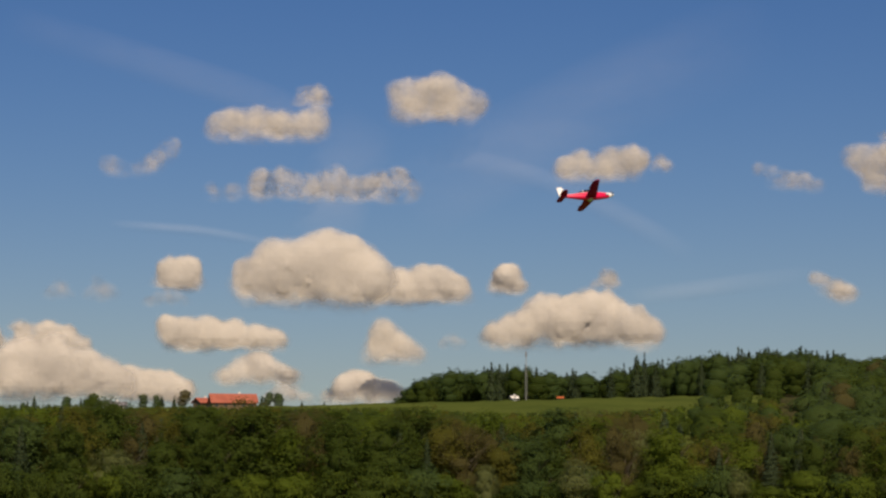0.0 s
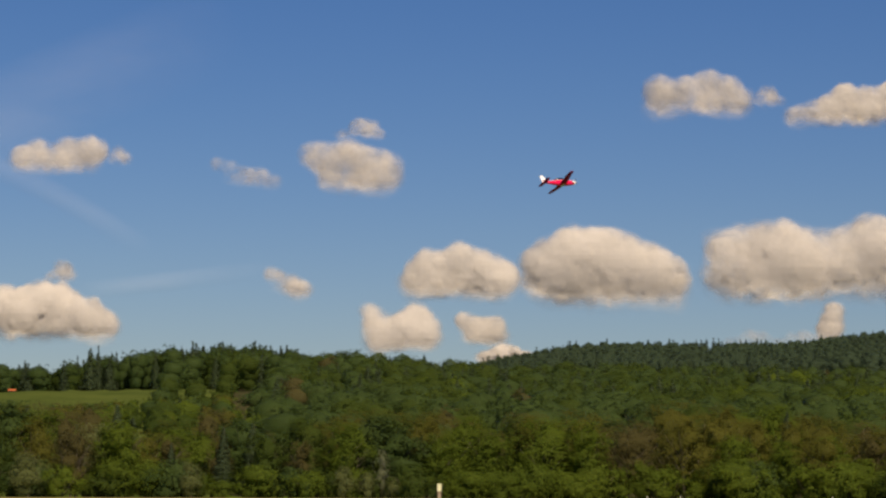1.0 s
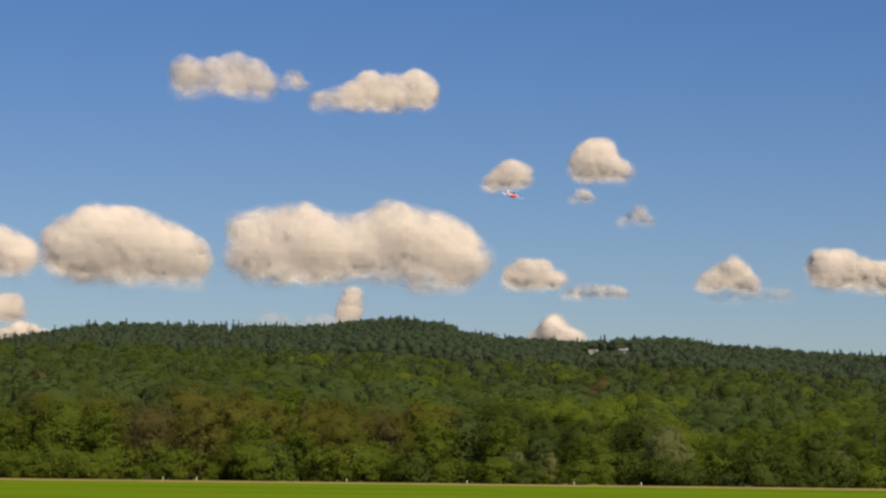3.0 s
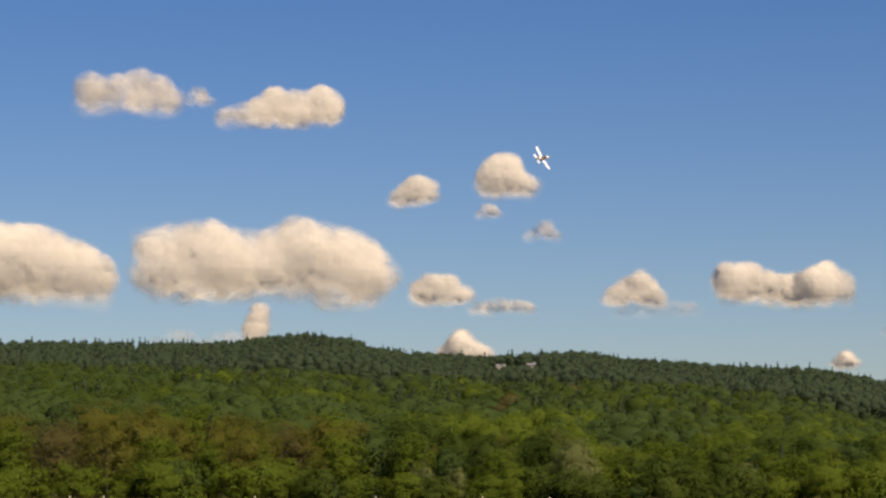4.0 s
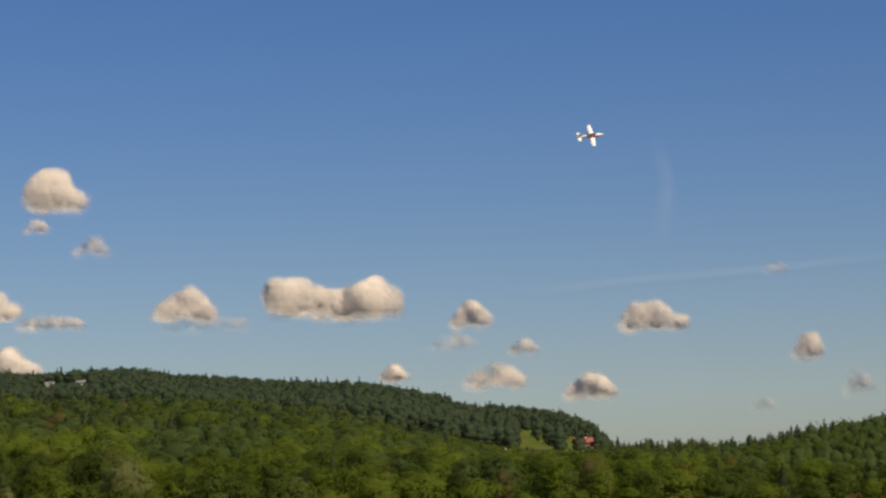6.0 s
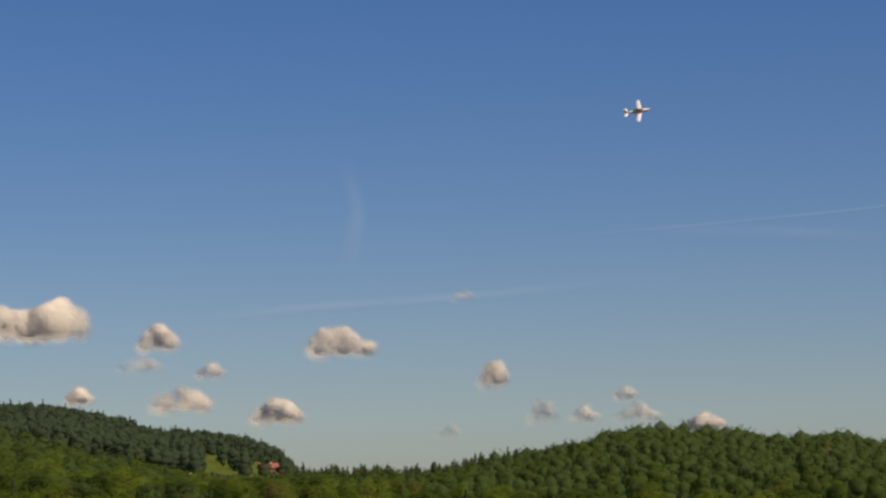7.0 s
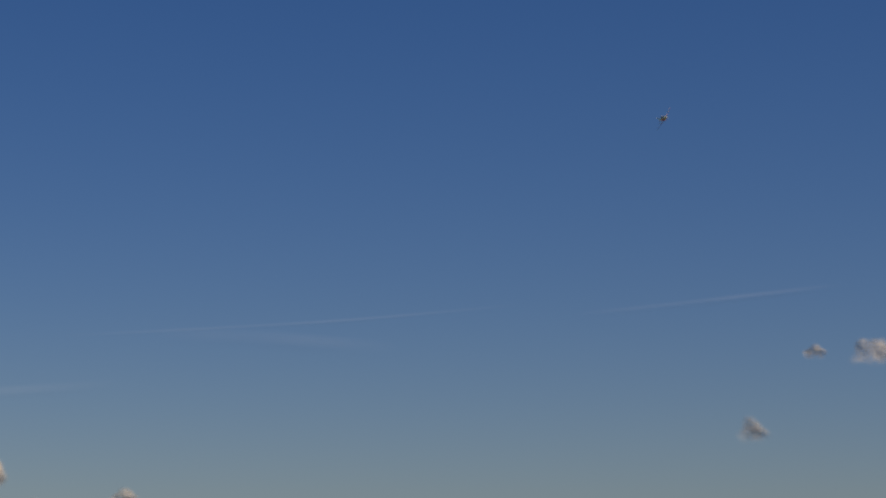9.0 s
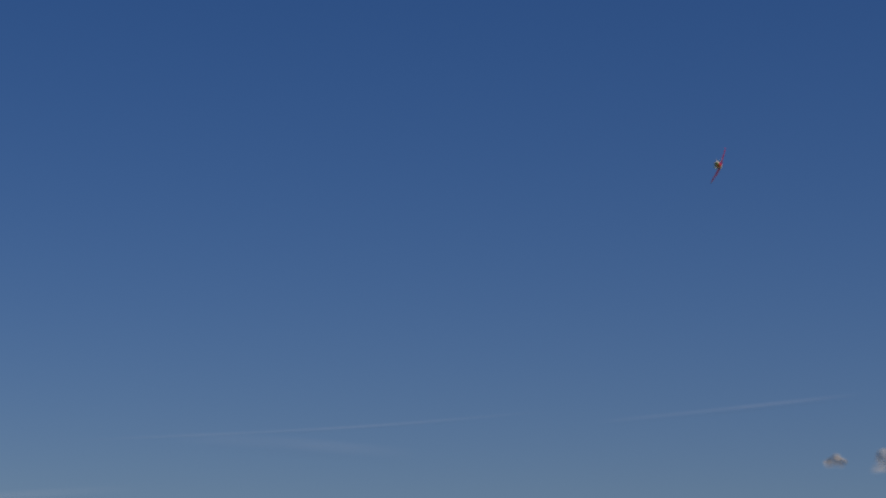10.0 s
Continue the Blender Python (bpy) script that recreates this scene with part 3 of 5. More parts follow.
def build_woods():
    rng = np.random.default_rng(21)
    # the wooded slope behind the belt
    s = np.concatenate([scatter(-14.5, 20, 530, 1165, 12.5, rng), scatter(20, 37, 560, 1165, 11, rng), scatter(37, 43, 560, 1165, 20, rng)])
    keep = (s[:, 0] > -12.5) | (s[:, 1] > 1045) | (rng.uniform(0, 1, len(s)) < 0.12)
    keep &= ~((s[:, 0] > 14.8) & (s[:, 0] < 18.0) & (s[:, 1] > 1090))
    s = s[keep]
    az, r = s.T
    k = 1.3 * patches(az, r, 0.3, 2.0) + 0.5 * patches(az, r, 0.9, 4.0) + rng.normal(0, 0.16, len(az))
    up = (r - 530) / 630
    k = k - 0.25 * (up < 0.3) * (az > 5) + 0.3 * (up > 0.2) + 0.3 * (az > 20) + 0.25 * (az < -2)
    tones = np.where(k < -0.3, FRESH, np.where(k < 0.08, MID, DEEP))
    dark = (up > 0.4) & (az < 22) & (k + (up - 0.5) * 1.2 > 0.0)
    tones = np.where(dark, np.where(rng.uniform(0, 1, len(az)) < np.where(az < -3, 0.25, 0.5), NEEDLE, np.where(rng.uniform(0, 1, len(az)) < 0.4, MID, DEEP)), tones)
    line = (az > 15) & (az < 23) & (r > 1000)
    tones = np.where(line & (rng.uniform(0, 1, len(az)) < 0.7), NEEDLE, tones)
    tones = np.where(rng.uniform(0, 1, len(az)) < 0.004, BROWN, tones)
    tones = np.where((az > 20) & (tones == FRESH), MID, tones)
    spot = np.hypot((az - 9.5) * 3, (r - 800) / 12) < 1.0
    tones = np.where(spot, RUST, tones)
    h = np.where(tones == NEEDLE, rng.uniform(17, 23, len(az)), rng.uniform(13, 20, len(az)))
    belt, rise = np.interp(az, BELT_AZ, BELT_EL), np.interp(az, RISE_AZ, RISE_EL)
    cap = np.tan(np.radians(belt + (rise - belt) * np.clip(up, 0, 1) ** 0.75)) * r + 1.7 - ground_height(az, r)
    h = np.clip(np.minimum(h * 1.1, cap * np.where(tones == NEEDLE, rng.uniform(0.9, 1.12, len(az)), rng.uniform(0.9, 1.1, len(az)))), 4.5, None)
    w = np.where(tones == NEEDLE, h * rng.uniform(1.0, 1.2, len(az)), np.maximum(h, 11) * rng.uniform(0.95, 1.4, len(az)) * np.where(az > 19, 0.7, 1.0))
    wood("wooded_slope", "mixed wood of green, olive and dark conifer trees on a slope", az, r, h, tones, w, 320, 0.028, 5)
    # the dark wood on the meadow's crest
    s = scatter(-21.75, -12.0, 1062, 1180, 7.5, rng)
    az, r = s.T
    want = (np.tan(np.radians(np.interp(az, RISE_AZ, RISE_EL))) - np.tan(np.radians(np.interp(az, MEADOW_AZ, MEADOW_EL)))) * R_MEADOW
    tones = np.where(rng.uniform(0, 1, len(az)) < 0.4, NEEDLE, np.where(rng.uniform(0, 1, len(az)) < 0.6, DEEP, MID))
    tones = np.where((az < -20.3), np.where(rng.uniform(0, 1, len(az)) < 0.6, DEEP, MID), tones)
    h = want * np.where(tones == NEEDLE, rng.uniform(0.82, 1.06, len(az)), rng.uniform(0.75, 1.0, len(az)))
    wood("crest_wood", "dark mixed wood on the crest of a meadow", az, r, h, tones, rng.uniform(14, 19, len(az)), 210, 0.032, 6)
    # scattered trees in front of the meadow and along its crest
    s = scatter(-33, -13.5, 540, 900, 15, rng)
    az, r = s.T
    tones = rng.choice([FRESH, MID, OLIVE, DEEP, NEEDLE], len(az), p=(0.3, 0.3, 0.2, 0.12, 0.08))
    lim = np.tan(np.radians(np.interp(az, (-33, -22, -20, -17, -15, -13), (2.0, 1.98, 1.88, 1.92, 2.08, 2.2)))) * r + 1.7 - ground_height(az, r)
    h = np.minimum(rng.uniform(11, 16, len(az)), lim)
    ok = h > 4
    wood("meadow_trees", "loose green trees below a hillside meadow", az[ok], r[ok], h[ok], tones[ok], h[ok] * 1.1, 190, 0.034, 7)
    n = 30
    az = np.concatenate([rng.uniform(-31.5, -26.7, n - 6), (-26.75, -25.0, -24.65, -24.85, -24.1, -23.6)])
    r = rng.uniform(1015, 1045, n)
    tones = rng.choice([NEEDLE, DEEP, MID, BROWN], n, p=(0.35, 0.35, 0.2, 0.1))
    h = np.concatenate([rng.uniform(2, 7, n - 6), (8, 5, 6, 6.5, 2.5, 2)])
    wood("crest_trees", "small trees standing along the skyline", az, r, h, tones, h * 1.4, 190, 0.036, 8)
    # the far ridge
    s = scatter(-11, 24, 1600, 2425, 12, rng)
    az, r = s.T
    clear = ((az > 5.15) & (az < 6.4) & (r > 1950) & (r < 2310)) | ((az > 15.9) & (az < 18.0) & (r < 2060) & (rng.uniform(0, 1, len(az)) < 0.92)) | ((az > 14.7) & (az < 15.5) & (r > 1700) & (r < 1870))
    az, r = az[~clear], r[~clear]
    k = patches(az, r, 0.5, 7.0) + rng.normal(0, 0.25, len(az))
    # far crowns carry the air's haze in their leaf colour
    tones = np.where(k < 0.3, HAZED_LEAF, HAZED_NEEDLE)
    h = np.where(tones == HAZED_NEEDLE, rng.uniform(13, 19, len(az)), rng.uniform(11, 16, len(az)))
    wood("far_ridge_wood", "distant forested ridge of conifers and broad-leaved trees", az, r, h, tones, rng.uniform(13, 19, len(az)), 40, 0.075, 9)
    s = scatter(30, 44, 2300, 2420, 14.5, rng)
    az, r = s.T
    # half of these also have the haze put into their colour
    tones = rng.choice([HAZED_NEEDLE, DEEP], len(az))
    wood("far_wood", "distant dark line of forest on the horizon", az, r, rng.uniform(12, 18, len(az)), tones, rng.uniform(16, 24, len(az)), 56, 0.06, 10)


# ---- clouds ----
LATTICE = np.random.default_rng(99).uniform(-1, 1, (32, 32, 32))


def value_noise(p):
    i = np.floor(p).astype(int)
    f = p - i
    f = f * f * (3 - 2 * f)
    i &= 31
    j = (i + 1) & 31
    x0, y0, z0, x1, y1, z1 = i[..., 0], i[..., 1], i[..., 2], j[..., 0], j[..., 1], j[..., 2]
    fx, fy, fz = f[..., 0], f[..., 1], f[..., 2]
    a = LATTICE[x0, y0, z0] * (1 - fx) + LATTICE[x1, y0, z0] * fx
    b = LATTICE[x0, y1, z0] * (1 - fx) + LATTICE[x1, y1, z0] * fx
    c = LATTICE[x0, y0, z1] * (1 - fx) + LATTICE[x1, y0, z1] * fx
    d = LATTICE[x0, y1, z1] * (1 - fx) + LATTICE[x1, y1, z1] * fx
    return (a * (1 - fy) + b * fy) * (1 - fz) + (c * (1 - fy) + d * fy) * fz


def skin(field, level, origin, step):
    """Surface nets: the surface on which a sampled field has the given level."""
    s = field < level
    n = np.array(s.shape) - 1
    cnt = np.zeros(n)
    acc = np.zeros((*n, 3))
    corners = [(a, b, c) for a in (0, 1) for b in (0, 1) for c in (0, 1)]
    view = {k: (slice(k[0], k[0] + n[0]), slice(k[1], k[1] + n[1]), slice(k[2], k[2] + n[2])) for k in corners}
    for k in corners:
        for ax in range(3):
            if k[ax] == 0:
                q = tuple(1 if i == ax else k[i] for i in range(3))
                fa, fb = field[view[k]], field[view[q]]
                cross = (fa < level) != (fb < level)
                t = np.where(cross, (level - fa) / np.where(cross, fb - fa, 1), 0)
                cnt += cross
                for i in range(3):
                    acc[..., i] += np.where(cross, k[i] + (t if i == ax else 0), 0)
    live = cnt > 0
    idx = np.full(n, -1)
    idx[live] = np.arange(live.sum())
    cells = np.argwhere(live)
    verts = origin + step * (cells + acc[live] / cnt[live][:, None])
    quads = []
    for ax in range(3):
        u, v = (ax + 1) % 3, (ax + 2) % 3
        a = [slice(1, -1)] * 3
        a[ax] = slice(0, -1)
        b = list(a)
        b[ax] = slice(1, None)
        sa, sb = s[tuple(a)], s[tuple(b)]
        e = np.argwhere(sa != sb)
        if not len(e):
            continue
        flip = sa[tuple(e.T)]
        e = e + np.array([0 if i == ax else 1 for i in range(3)])
        du, dv = np.eye(3, dtype=int)[u], np.eye(3, dtype=int)[v]
        q = np.stack([idx[tuple((e - o).T)] for o in (0 * du, du, du + dv, dv)], 1)
        q[~flip] = q[~flip][:, ::-1]
        quads.append(q)
    return verts, np.concatenate(quads)


def cloud(az, el, wide, high, seed, label="", thin=False, lobes=None, dist=0, rough=0.85, loose=False, cover=0.42):
    """A cumulus: az of its middle, el of its base, its width and height in degrees as seen from the field."""
    rng = np.random.default_rng(seed)
    dist = dist or 3300 + 165 * el
    W, H = math.tan(radians(wide * 0.95)) * dist, math.tan(radians(high * 0.87)) * dist
    balls = []
    if lobes:
        for u, v, q in lobes:
            balls.append((u * W, rng.uniform(-0.05, 0.05) * W, v * H, q * H))
    else:
        n = max(6, int(4.6 * W / H))
        for i in range(n):
            u = -0.5 + (i + rng.uniform(0.2, 0.8)) / n
            top = H * (1 - abs(2 * u) ** (5 if thin else 2.2)) * (rng.uniform(0.3, 0.85) if thin else rng.uniform(0.62, 1.0))
            q = max(0.14 * H, top * rng.uniform(0.24, 0.4))
            balls.append((u * (W - 1.2 * q), rng.uniform(-0.25, 0.25) * min(W, 2 * H), max(q * 0.75, top - q), q))
        balls.append((rng.uniform(-0.12, 0.12) * W, 0, 0.62 * H, 0.33 * H))
    # a level foot along the whole cloud
    low = [q for q in balls if q[2] < 0.62 * H]
    x0, x1 = min(q[0] - 0.1 * q[3] for q in low), max(q[0] + 0.1 * q[3] for q in low)
    for u in [] if thin else np.linspace(x0, x1, max(4, int(5.5 * W / H))):
        balls.append((u, rng.uniform(-0.1, 0.1) * H, 0.25 * H, rng.uniform(0.17, 0.25) * H))
    # smaller heads on the large ones
    for x, y, z, q in list(balls):
        if z < 0.3 * H or q < 0.13 * H:
            continue
        for k in range(8):
            d = sphere_points(1, rng)[0]
            d[2] = abs(d[2])
            d[1] = -abs(d[1]) * 0.8
            balls.append((x + d[0] * q * 0.75, y + d[1] * q * 0.75, min(z + d[2] * q * 0.7, H - 0.3 * q), q * rng.uniform(0.24, 0.42)))
    lean = rng.uniform(-0.25, 0.25)
    balls = [(x + lean * (z - 0.3 * H), y, z, q) for x, y, z, q in balls]
    B = np.array(balls)
    pad = 0.2 * H + 12
    lo = (B[:, :3] - B[:, 3:]).min(0) - pad
    hi = (B[:, :3] + B[:, 3:]).max(0) + pad
    lo[2] = max(lo[2], -0.3 * H - 16)
    step = max(3.2, (hi - lo).max() / 105)
    g = [np.arange(lo[i], hi[i] + step, step) for i in range(3)]
    P = np.stack(np.meshgrid(*g, indexing="ij"), -1)
    f = np.zeros(P.shape[:3])
    k = 0.1 * H
    for x, y, z, q in balls:
        d = np.sqrt((P[..., 0] - x) ** 2 + (P[..., 1] - y) ** 2 + (P[..., 2] - z) ** 2) - q
        f += np.exp(-np.clip(d / k, -30, 30))
    f = -k * np.log(f + 1e-12) + 0.065 * H
    plain = f.copy()
    off = rng.uniform(0, 30, 3)
    amp = 0.1 * H * rough * (0.75 if thin else 0.7 if loose else 1.0)
    for o, a in ((1.2, 0.8), (2.4, 0.6), (10.0, 0.2)):
        f += amp * a * value_noise(P * (o / H) + off + o)
    # billows: round heads with creases between them
    for o, a in ((3.1, 0.75), (6.3, 0.38)):
        f += amp * a * (0.3 - 1.2 * np.abs(value_noise(P * (o / H) + off - o)))
    f = np.maximum(f, 0.55 * (0.04 * H - P[..., 2]) + 0.6 * amp * value_noise(P * (2.8 / H) + off) + 0.3 * amp * value_noise(P * (8.0 / H) + off))
    # crisp heads, a base and flanks that melt away
    rise = smooth01((P[..., 2] / H - 0.02) / 0.6)
    f = f / (0.75 + 1.6 * (1 - rise) * (1.2 + 0.8 * value_noise(P * (1.7 / H) + off + 5)))
    slope = [np.stack(np.gradient(q), -1) for q in (plain, f)]
    slope = 0.74 * unit(slope[0]) + 0.26 * unit(slope[1])
    for i in range(3):
        for s in (0, -1):
            t = [slice(None)] * 3
            t[i] = s
            f[tuple(t)] = 1e3
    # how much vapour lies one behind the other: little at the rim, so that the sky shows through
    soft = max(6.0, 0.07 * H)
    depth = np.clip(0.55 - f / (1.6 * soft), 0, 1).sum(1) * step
    v, q = skin(f, 0.8 * soft, lo, step)
    cell = np.clip(np.rint((v - lo) / step).astype(int), 0, np.array(f.shape) - 1)
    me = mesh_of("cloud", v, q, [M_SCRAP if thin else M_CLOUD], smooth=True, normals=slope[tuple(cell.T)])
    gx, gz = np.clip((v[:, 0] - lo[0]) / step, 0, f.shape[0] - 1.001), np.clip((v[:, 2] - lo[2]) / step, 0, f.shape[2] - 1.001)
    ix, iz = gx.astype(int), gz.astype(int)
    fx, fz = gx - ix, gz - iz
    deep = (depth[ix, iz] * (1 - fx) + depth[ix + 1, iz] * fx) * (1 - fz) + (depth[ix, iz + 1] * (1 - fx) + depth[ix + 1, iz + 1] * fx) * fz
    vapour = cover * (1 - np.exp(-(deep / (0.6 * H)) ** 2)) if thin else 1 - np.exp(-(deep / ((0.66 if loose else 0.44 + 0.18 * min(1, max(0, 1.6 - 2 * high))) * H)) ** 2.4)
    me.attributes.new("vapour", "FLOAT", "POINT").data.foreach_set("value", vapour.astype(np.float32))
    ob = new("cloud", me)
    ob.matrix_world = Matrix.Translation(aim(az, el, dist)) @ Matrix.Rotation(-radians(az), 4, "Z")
    return tagged(ob, label or ("thin pale grey scrap of cloud" if thin else "white cumulus cloud with a grey flat base"), "cloud", "clouds over the hills")


def build_clouds():
    BIG = "large bright cumulus cloud heaped high over a grey base"
    cloud(-21.13, 8.36, 2.29, 1.2, 1, "round pale grey cloud", loose=True,
          lobes=((-0.38, 0.6, 0.26), (-0.2, 0.55, 0.36), (0, 0.6, 0.38), (0.2, 0.55, 0.36), (0.4, 0.4, 0.26)))
    cloud(-24.85, 7.96, 2.8, 1.02, 2, "ragged pale grey cloud", loose=True,
          lobes=((-0.45, 0.3, 0.2), (-0.3, 0.4, 0.26), (-0.1, 0.45, 0.3), (0.1, 0.4, 0.3), (0.3, 0.35, 0.25), (0.42, 0.5, 0.2)))
    cloud(-23.93, 8.73, 0.95, 0.57, 62, thin=True)
    cloud(-27.67, 7.07, 1.85, 0.92, 3, thin=True,
          lobes=((-0.45, 0.3, 0.2), (-0.3, 0.2, 0.2), (-0.1, 0.25, 0.22), (0.1, 0.35, 0.22), (0.28, 0.6, 0.2), (0.4, 0.85, 0.16)))
    cloud(-23.94, 6.64, 5.09, 0.76, 4, "long flat pale cloud", thin=True,
          lobes=((-0.46, 0.27, 0.29), (-0.36, 0.225, 0.319), (-0.24, 0.45, 0.493), (-0.12, 0.45, 0.493), (0, 0.405, 0.522), (0.1, 0.45, 0.58), (0.2, 0.315, 0.493), (0.3, 0.36, 0.522), (0.4, 0.495, 0.522), (0.46, 0.36, 0.3625)))
    cloud(-17.35, 7.09, 2.16, 0.87, 5, loose=True,
          lobes=((-0.42, 0.32, 0.22), (-0.2, 0.48, 0.34), (0.05, 0.55, 0.38), (0.25, 0.6, 0.36), (0.38, 0.5, 0.3)))
    cloud(-16.01, 7.28, 0.51, 0.38, 63, thin=True)
    cloud(-23.95, 4.22, 3.63, 1.78, 106, BIG,
          lobes=((-0.4, 0.36, 0.22), (-0.27, 0.45, 0.28), (-0.08, 0.55, 0.36), (0.13, 0.64, 0.35), (0.29, 0.52, 0.34), (0.41, 0.34, 0.2)), dist=3600)
    cloud(-21.49, 4.3, 2.32, 0.95, 7,
          lobes=((-0.4, 0.3, 0.24), (-0.18, 0.45, 0.36), (0.05, 0.55, 0.38), (0.25, 0.55, 0.36), (0.42, 0.35, 0.24)), dist=4100)
    cloud(-26.91, 4.6, 1.1, 0.76, 8,
          lobes=((-0.3, 0.6, 0.32), (-0.05, 0.6, 0.36), (0.2, 0.6, 0.34), (0.3, 0.3, 0.24)))
    cloud(-19.48, 4.56, 0.93, 0.7, 9)
    cloud(-17.26, 4.65, 0.7, 0.46, 10, thin=True)
    cloud(-18.06, 3.33, 4.33, 1.36, 11, BIG,
          lobes=((-0.4, 0.22, 0.2), (-0.26, 0.35, 0.28), (-0.15, 0.6, 0.36), (-0.02, 0.38, 0.3), (0.09, 0.62, 0.34), (0.2, 0.6, 0.34), (0.33, 0.4, 0.32), (0.44, 0.24, 0.2)), dist=3900)
    cloud(-29.84, 2.15, 4.01, 1.4, 12, BIG,
          lobes=((-0.35, 0.5, 0.4), (-0.15, 0.6, 0.36), (0.05, 0.62, 0.34), (0.22, 0.5, 0.34), (0.36, 0.36, 0.28), (0.46, 0.22, 0.16)), dist=3300)
    cloud(-30.2, 3.12, 2.8, 0.81, 61,
          lobes=((-0.35, 0.5, 0.4), (-0.05, 0.62, 0.36), (0.15, 0.55, 0.34), (0.33, 0.4, 0.3), (0.45, 0.26, 0.2)), dist=4200)
    cloud(-27.5, 2.1, 1.91, 0.83, 13,
          lobes=((-0.3, 0.58, 0.4), (-0.05, 0.5, 0.4), (0.2, 0.45, 0.36), (0.4, 0.3, 0.24)), dist=3700)
    cloud(-25.92, 3.29, 3.15, 0.79, 14,
          lobes=((-0.38, 0.6, 0.38), (-0.24, 0.5, 0.38), (-0.06, 0.52, 0.42), (0.1, 0.45, 0.4), (0.26, 0.34, 0.3), (0.42, 0.28, 0.22)), dist=3450)
    cloud(-25.11, 2.54, 1.91, 0.69, 15, loose=True, dist=3150)
    cloud(-22.07, 2.96, 1.4, 1.07, 16, loose=True, dist=3800)
    cloud(-22.66, 2.04, 2.23, 0.79, 17, loose=True, dist=4300)
    cloud(-24.44, 2.12, 1.08, 0.42, 18, thin=True, dist=3000)
    cloud(-13.13, 6.77, 1.72, 0.71, 19, thin=True,
          lobes=((-0.42, 0.78, 0.2), (-0.22, 0.52, 0.24), (0, 0.36, 0.25), (0.2, 0.3, 0.25), (0.4, 0.2, 0.2)))
    cloud(-10.74, 6.68, 2.44, 1.25, 20, loose=True,
          lobes=((-0.42, 0.68, 0.2), (-0.25, 0.6, 0.3), (-0.02, 0.7, 0.3), (0.15, 0.5, 0.36), (0.35, 0.4, 0.3)))
    cloud(-10.56, 7.95, 1.25, 0.47, 64, thin=True)
    cloud(-12.15, 4.37, 1.21, 0.66, 21, loose=True,
          lobes=((-0.4, 0.7, 0.2), (-0.2, 0.62, 0.3), (0.05, 0.45, 0.32), (0.3, 0.28, 0.26)))
    cloud(-2.92, 8.42, 2.39, 1.09, 22, loose=True,
          lobes=((-0.42, 0.55, 0.26), (-0.34, 0.4, 0.24), (-0.16, 0.5, 0.32), (0.04, 0.62, 0.36), (0.22, 0.56, 0.36), (0.4, 0.34, 0.26)))
    cloud(-1.34, 8.64, 0.66, 0.44, 23, thin=True)
    cloud(0.53, 8.19, 2.98, 1, 24,
          lobes=((-0.46, 0.14, 0.1), (-0.34, 0.2, 0.15), (-0.18, 0.4, 0.26), (-0.04, 0.55, 0.32), (0.12, 0.5, 0.34), (0.28, 0.62, 0.34), (0.4, 0.45, 0.28)))
    cloud(-5.04, 4.19, 3.88, 1.88, 25, BIG,
          lobes=((-0.36, 0.46, 0.33), (-0.2, 0.6, 0.38), (-0.04, 0.58, 0.38), (0.13, 0.48, 0.36), (0.28, 0.38, 0.3), (0.42, 0.24, 0.2)), dist=3800)
    cloud(-8.22, 4.36, 2.8, 1.24, 26,
          lobes=((-0.42, 0.36, 0.22), (-0.25, 0.55, 0.32), (-0.04, 0.62, 0.34), (0.17, 0.52, 0.34), (0.36, 0.38, 0.28)), dist=3300)
    cloud(-9.67, 3.22, 2, 1.07, 27,
          lobes=((-0.38, 0.8, 0.16), (-0.3, 0.5, 0.2), (-0.2, 0.24, 0.22), (0.05, 0.4, 0.26), (0.2, 0.62, 0.3), (0.32, 0.36, 0.3)), dist=3000)
    cloud(-7.81, 3.32, 1.34, 0.73, 28,
          lobes=((-0.35, 0.7, 0.25), (-0.15, 0.5, 0.36), (0.1, 0.45, 0.38), (0.3, 0.6, 0.26)), dist=4000)
    cloud(-7.27, 2.97, 1.15, 0.31, 65, dist=3500)
    cloud(-0.27, 4.31, 6.94, 2.09, 30, BIG,
          lobes=((-0.48, 0.9, 0.06), (-0.44, 0.84, 0.07), (-0.39, 0.72, 0.11), (-0.34, 0.55, 0.24), (-0.28, 0.74, 0.12), (-0.22, 0.5, 0.27), (-0.15, 0.62, 0.14), (-0.1, 0.42, 0.27), (0.02, 0.4, 0.26), (0.12, 0.5, 0.28), (0.21, 0.54, 0.3), (0.3, 0.5, 0.3), (0.4, 0.38, 0.27), (0.47, 0.22, 0.16)), dist=4350)
    cloud(4.11, 4.26, 1.69, 0.71, 31, "white cumulus cloud trailing a thin wisp",
          lobes=((-0.3, 0.4, 0.26), (-0.1, 0.6, 0.34), (0.05, 0.5, 0.3), (0.2, 0.55, 0.26), (0.38, 0.18, 0.14)))
    cloud(5.54, 4.08, 1.5, 0.27, 66, thin=True)
    cloud(0.02, 3.39, 0.81, 0.94, 32,
          lobes=((-0.15, 0.2, 0.2), (0, 0.45, 0.24), (0.02, 0.72, 0.2)), dist=4750)
    cloud(4.67, 2.95, 1.15, 0.73, 33, dist=3300)
    cloud(3.51, 6.48, 1.18, 0.67, 34,
          lobes=((-0.38, 0.16, 0.14), (-0.15, 0.45, 0.34), (0.06, 0.6, 0.36), (0.24, 0.62, 0.28), (0.4, 0.6, 0.14)))
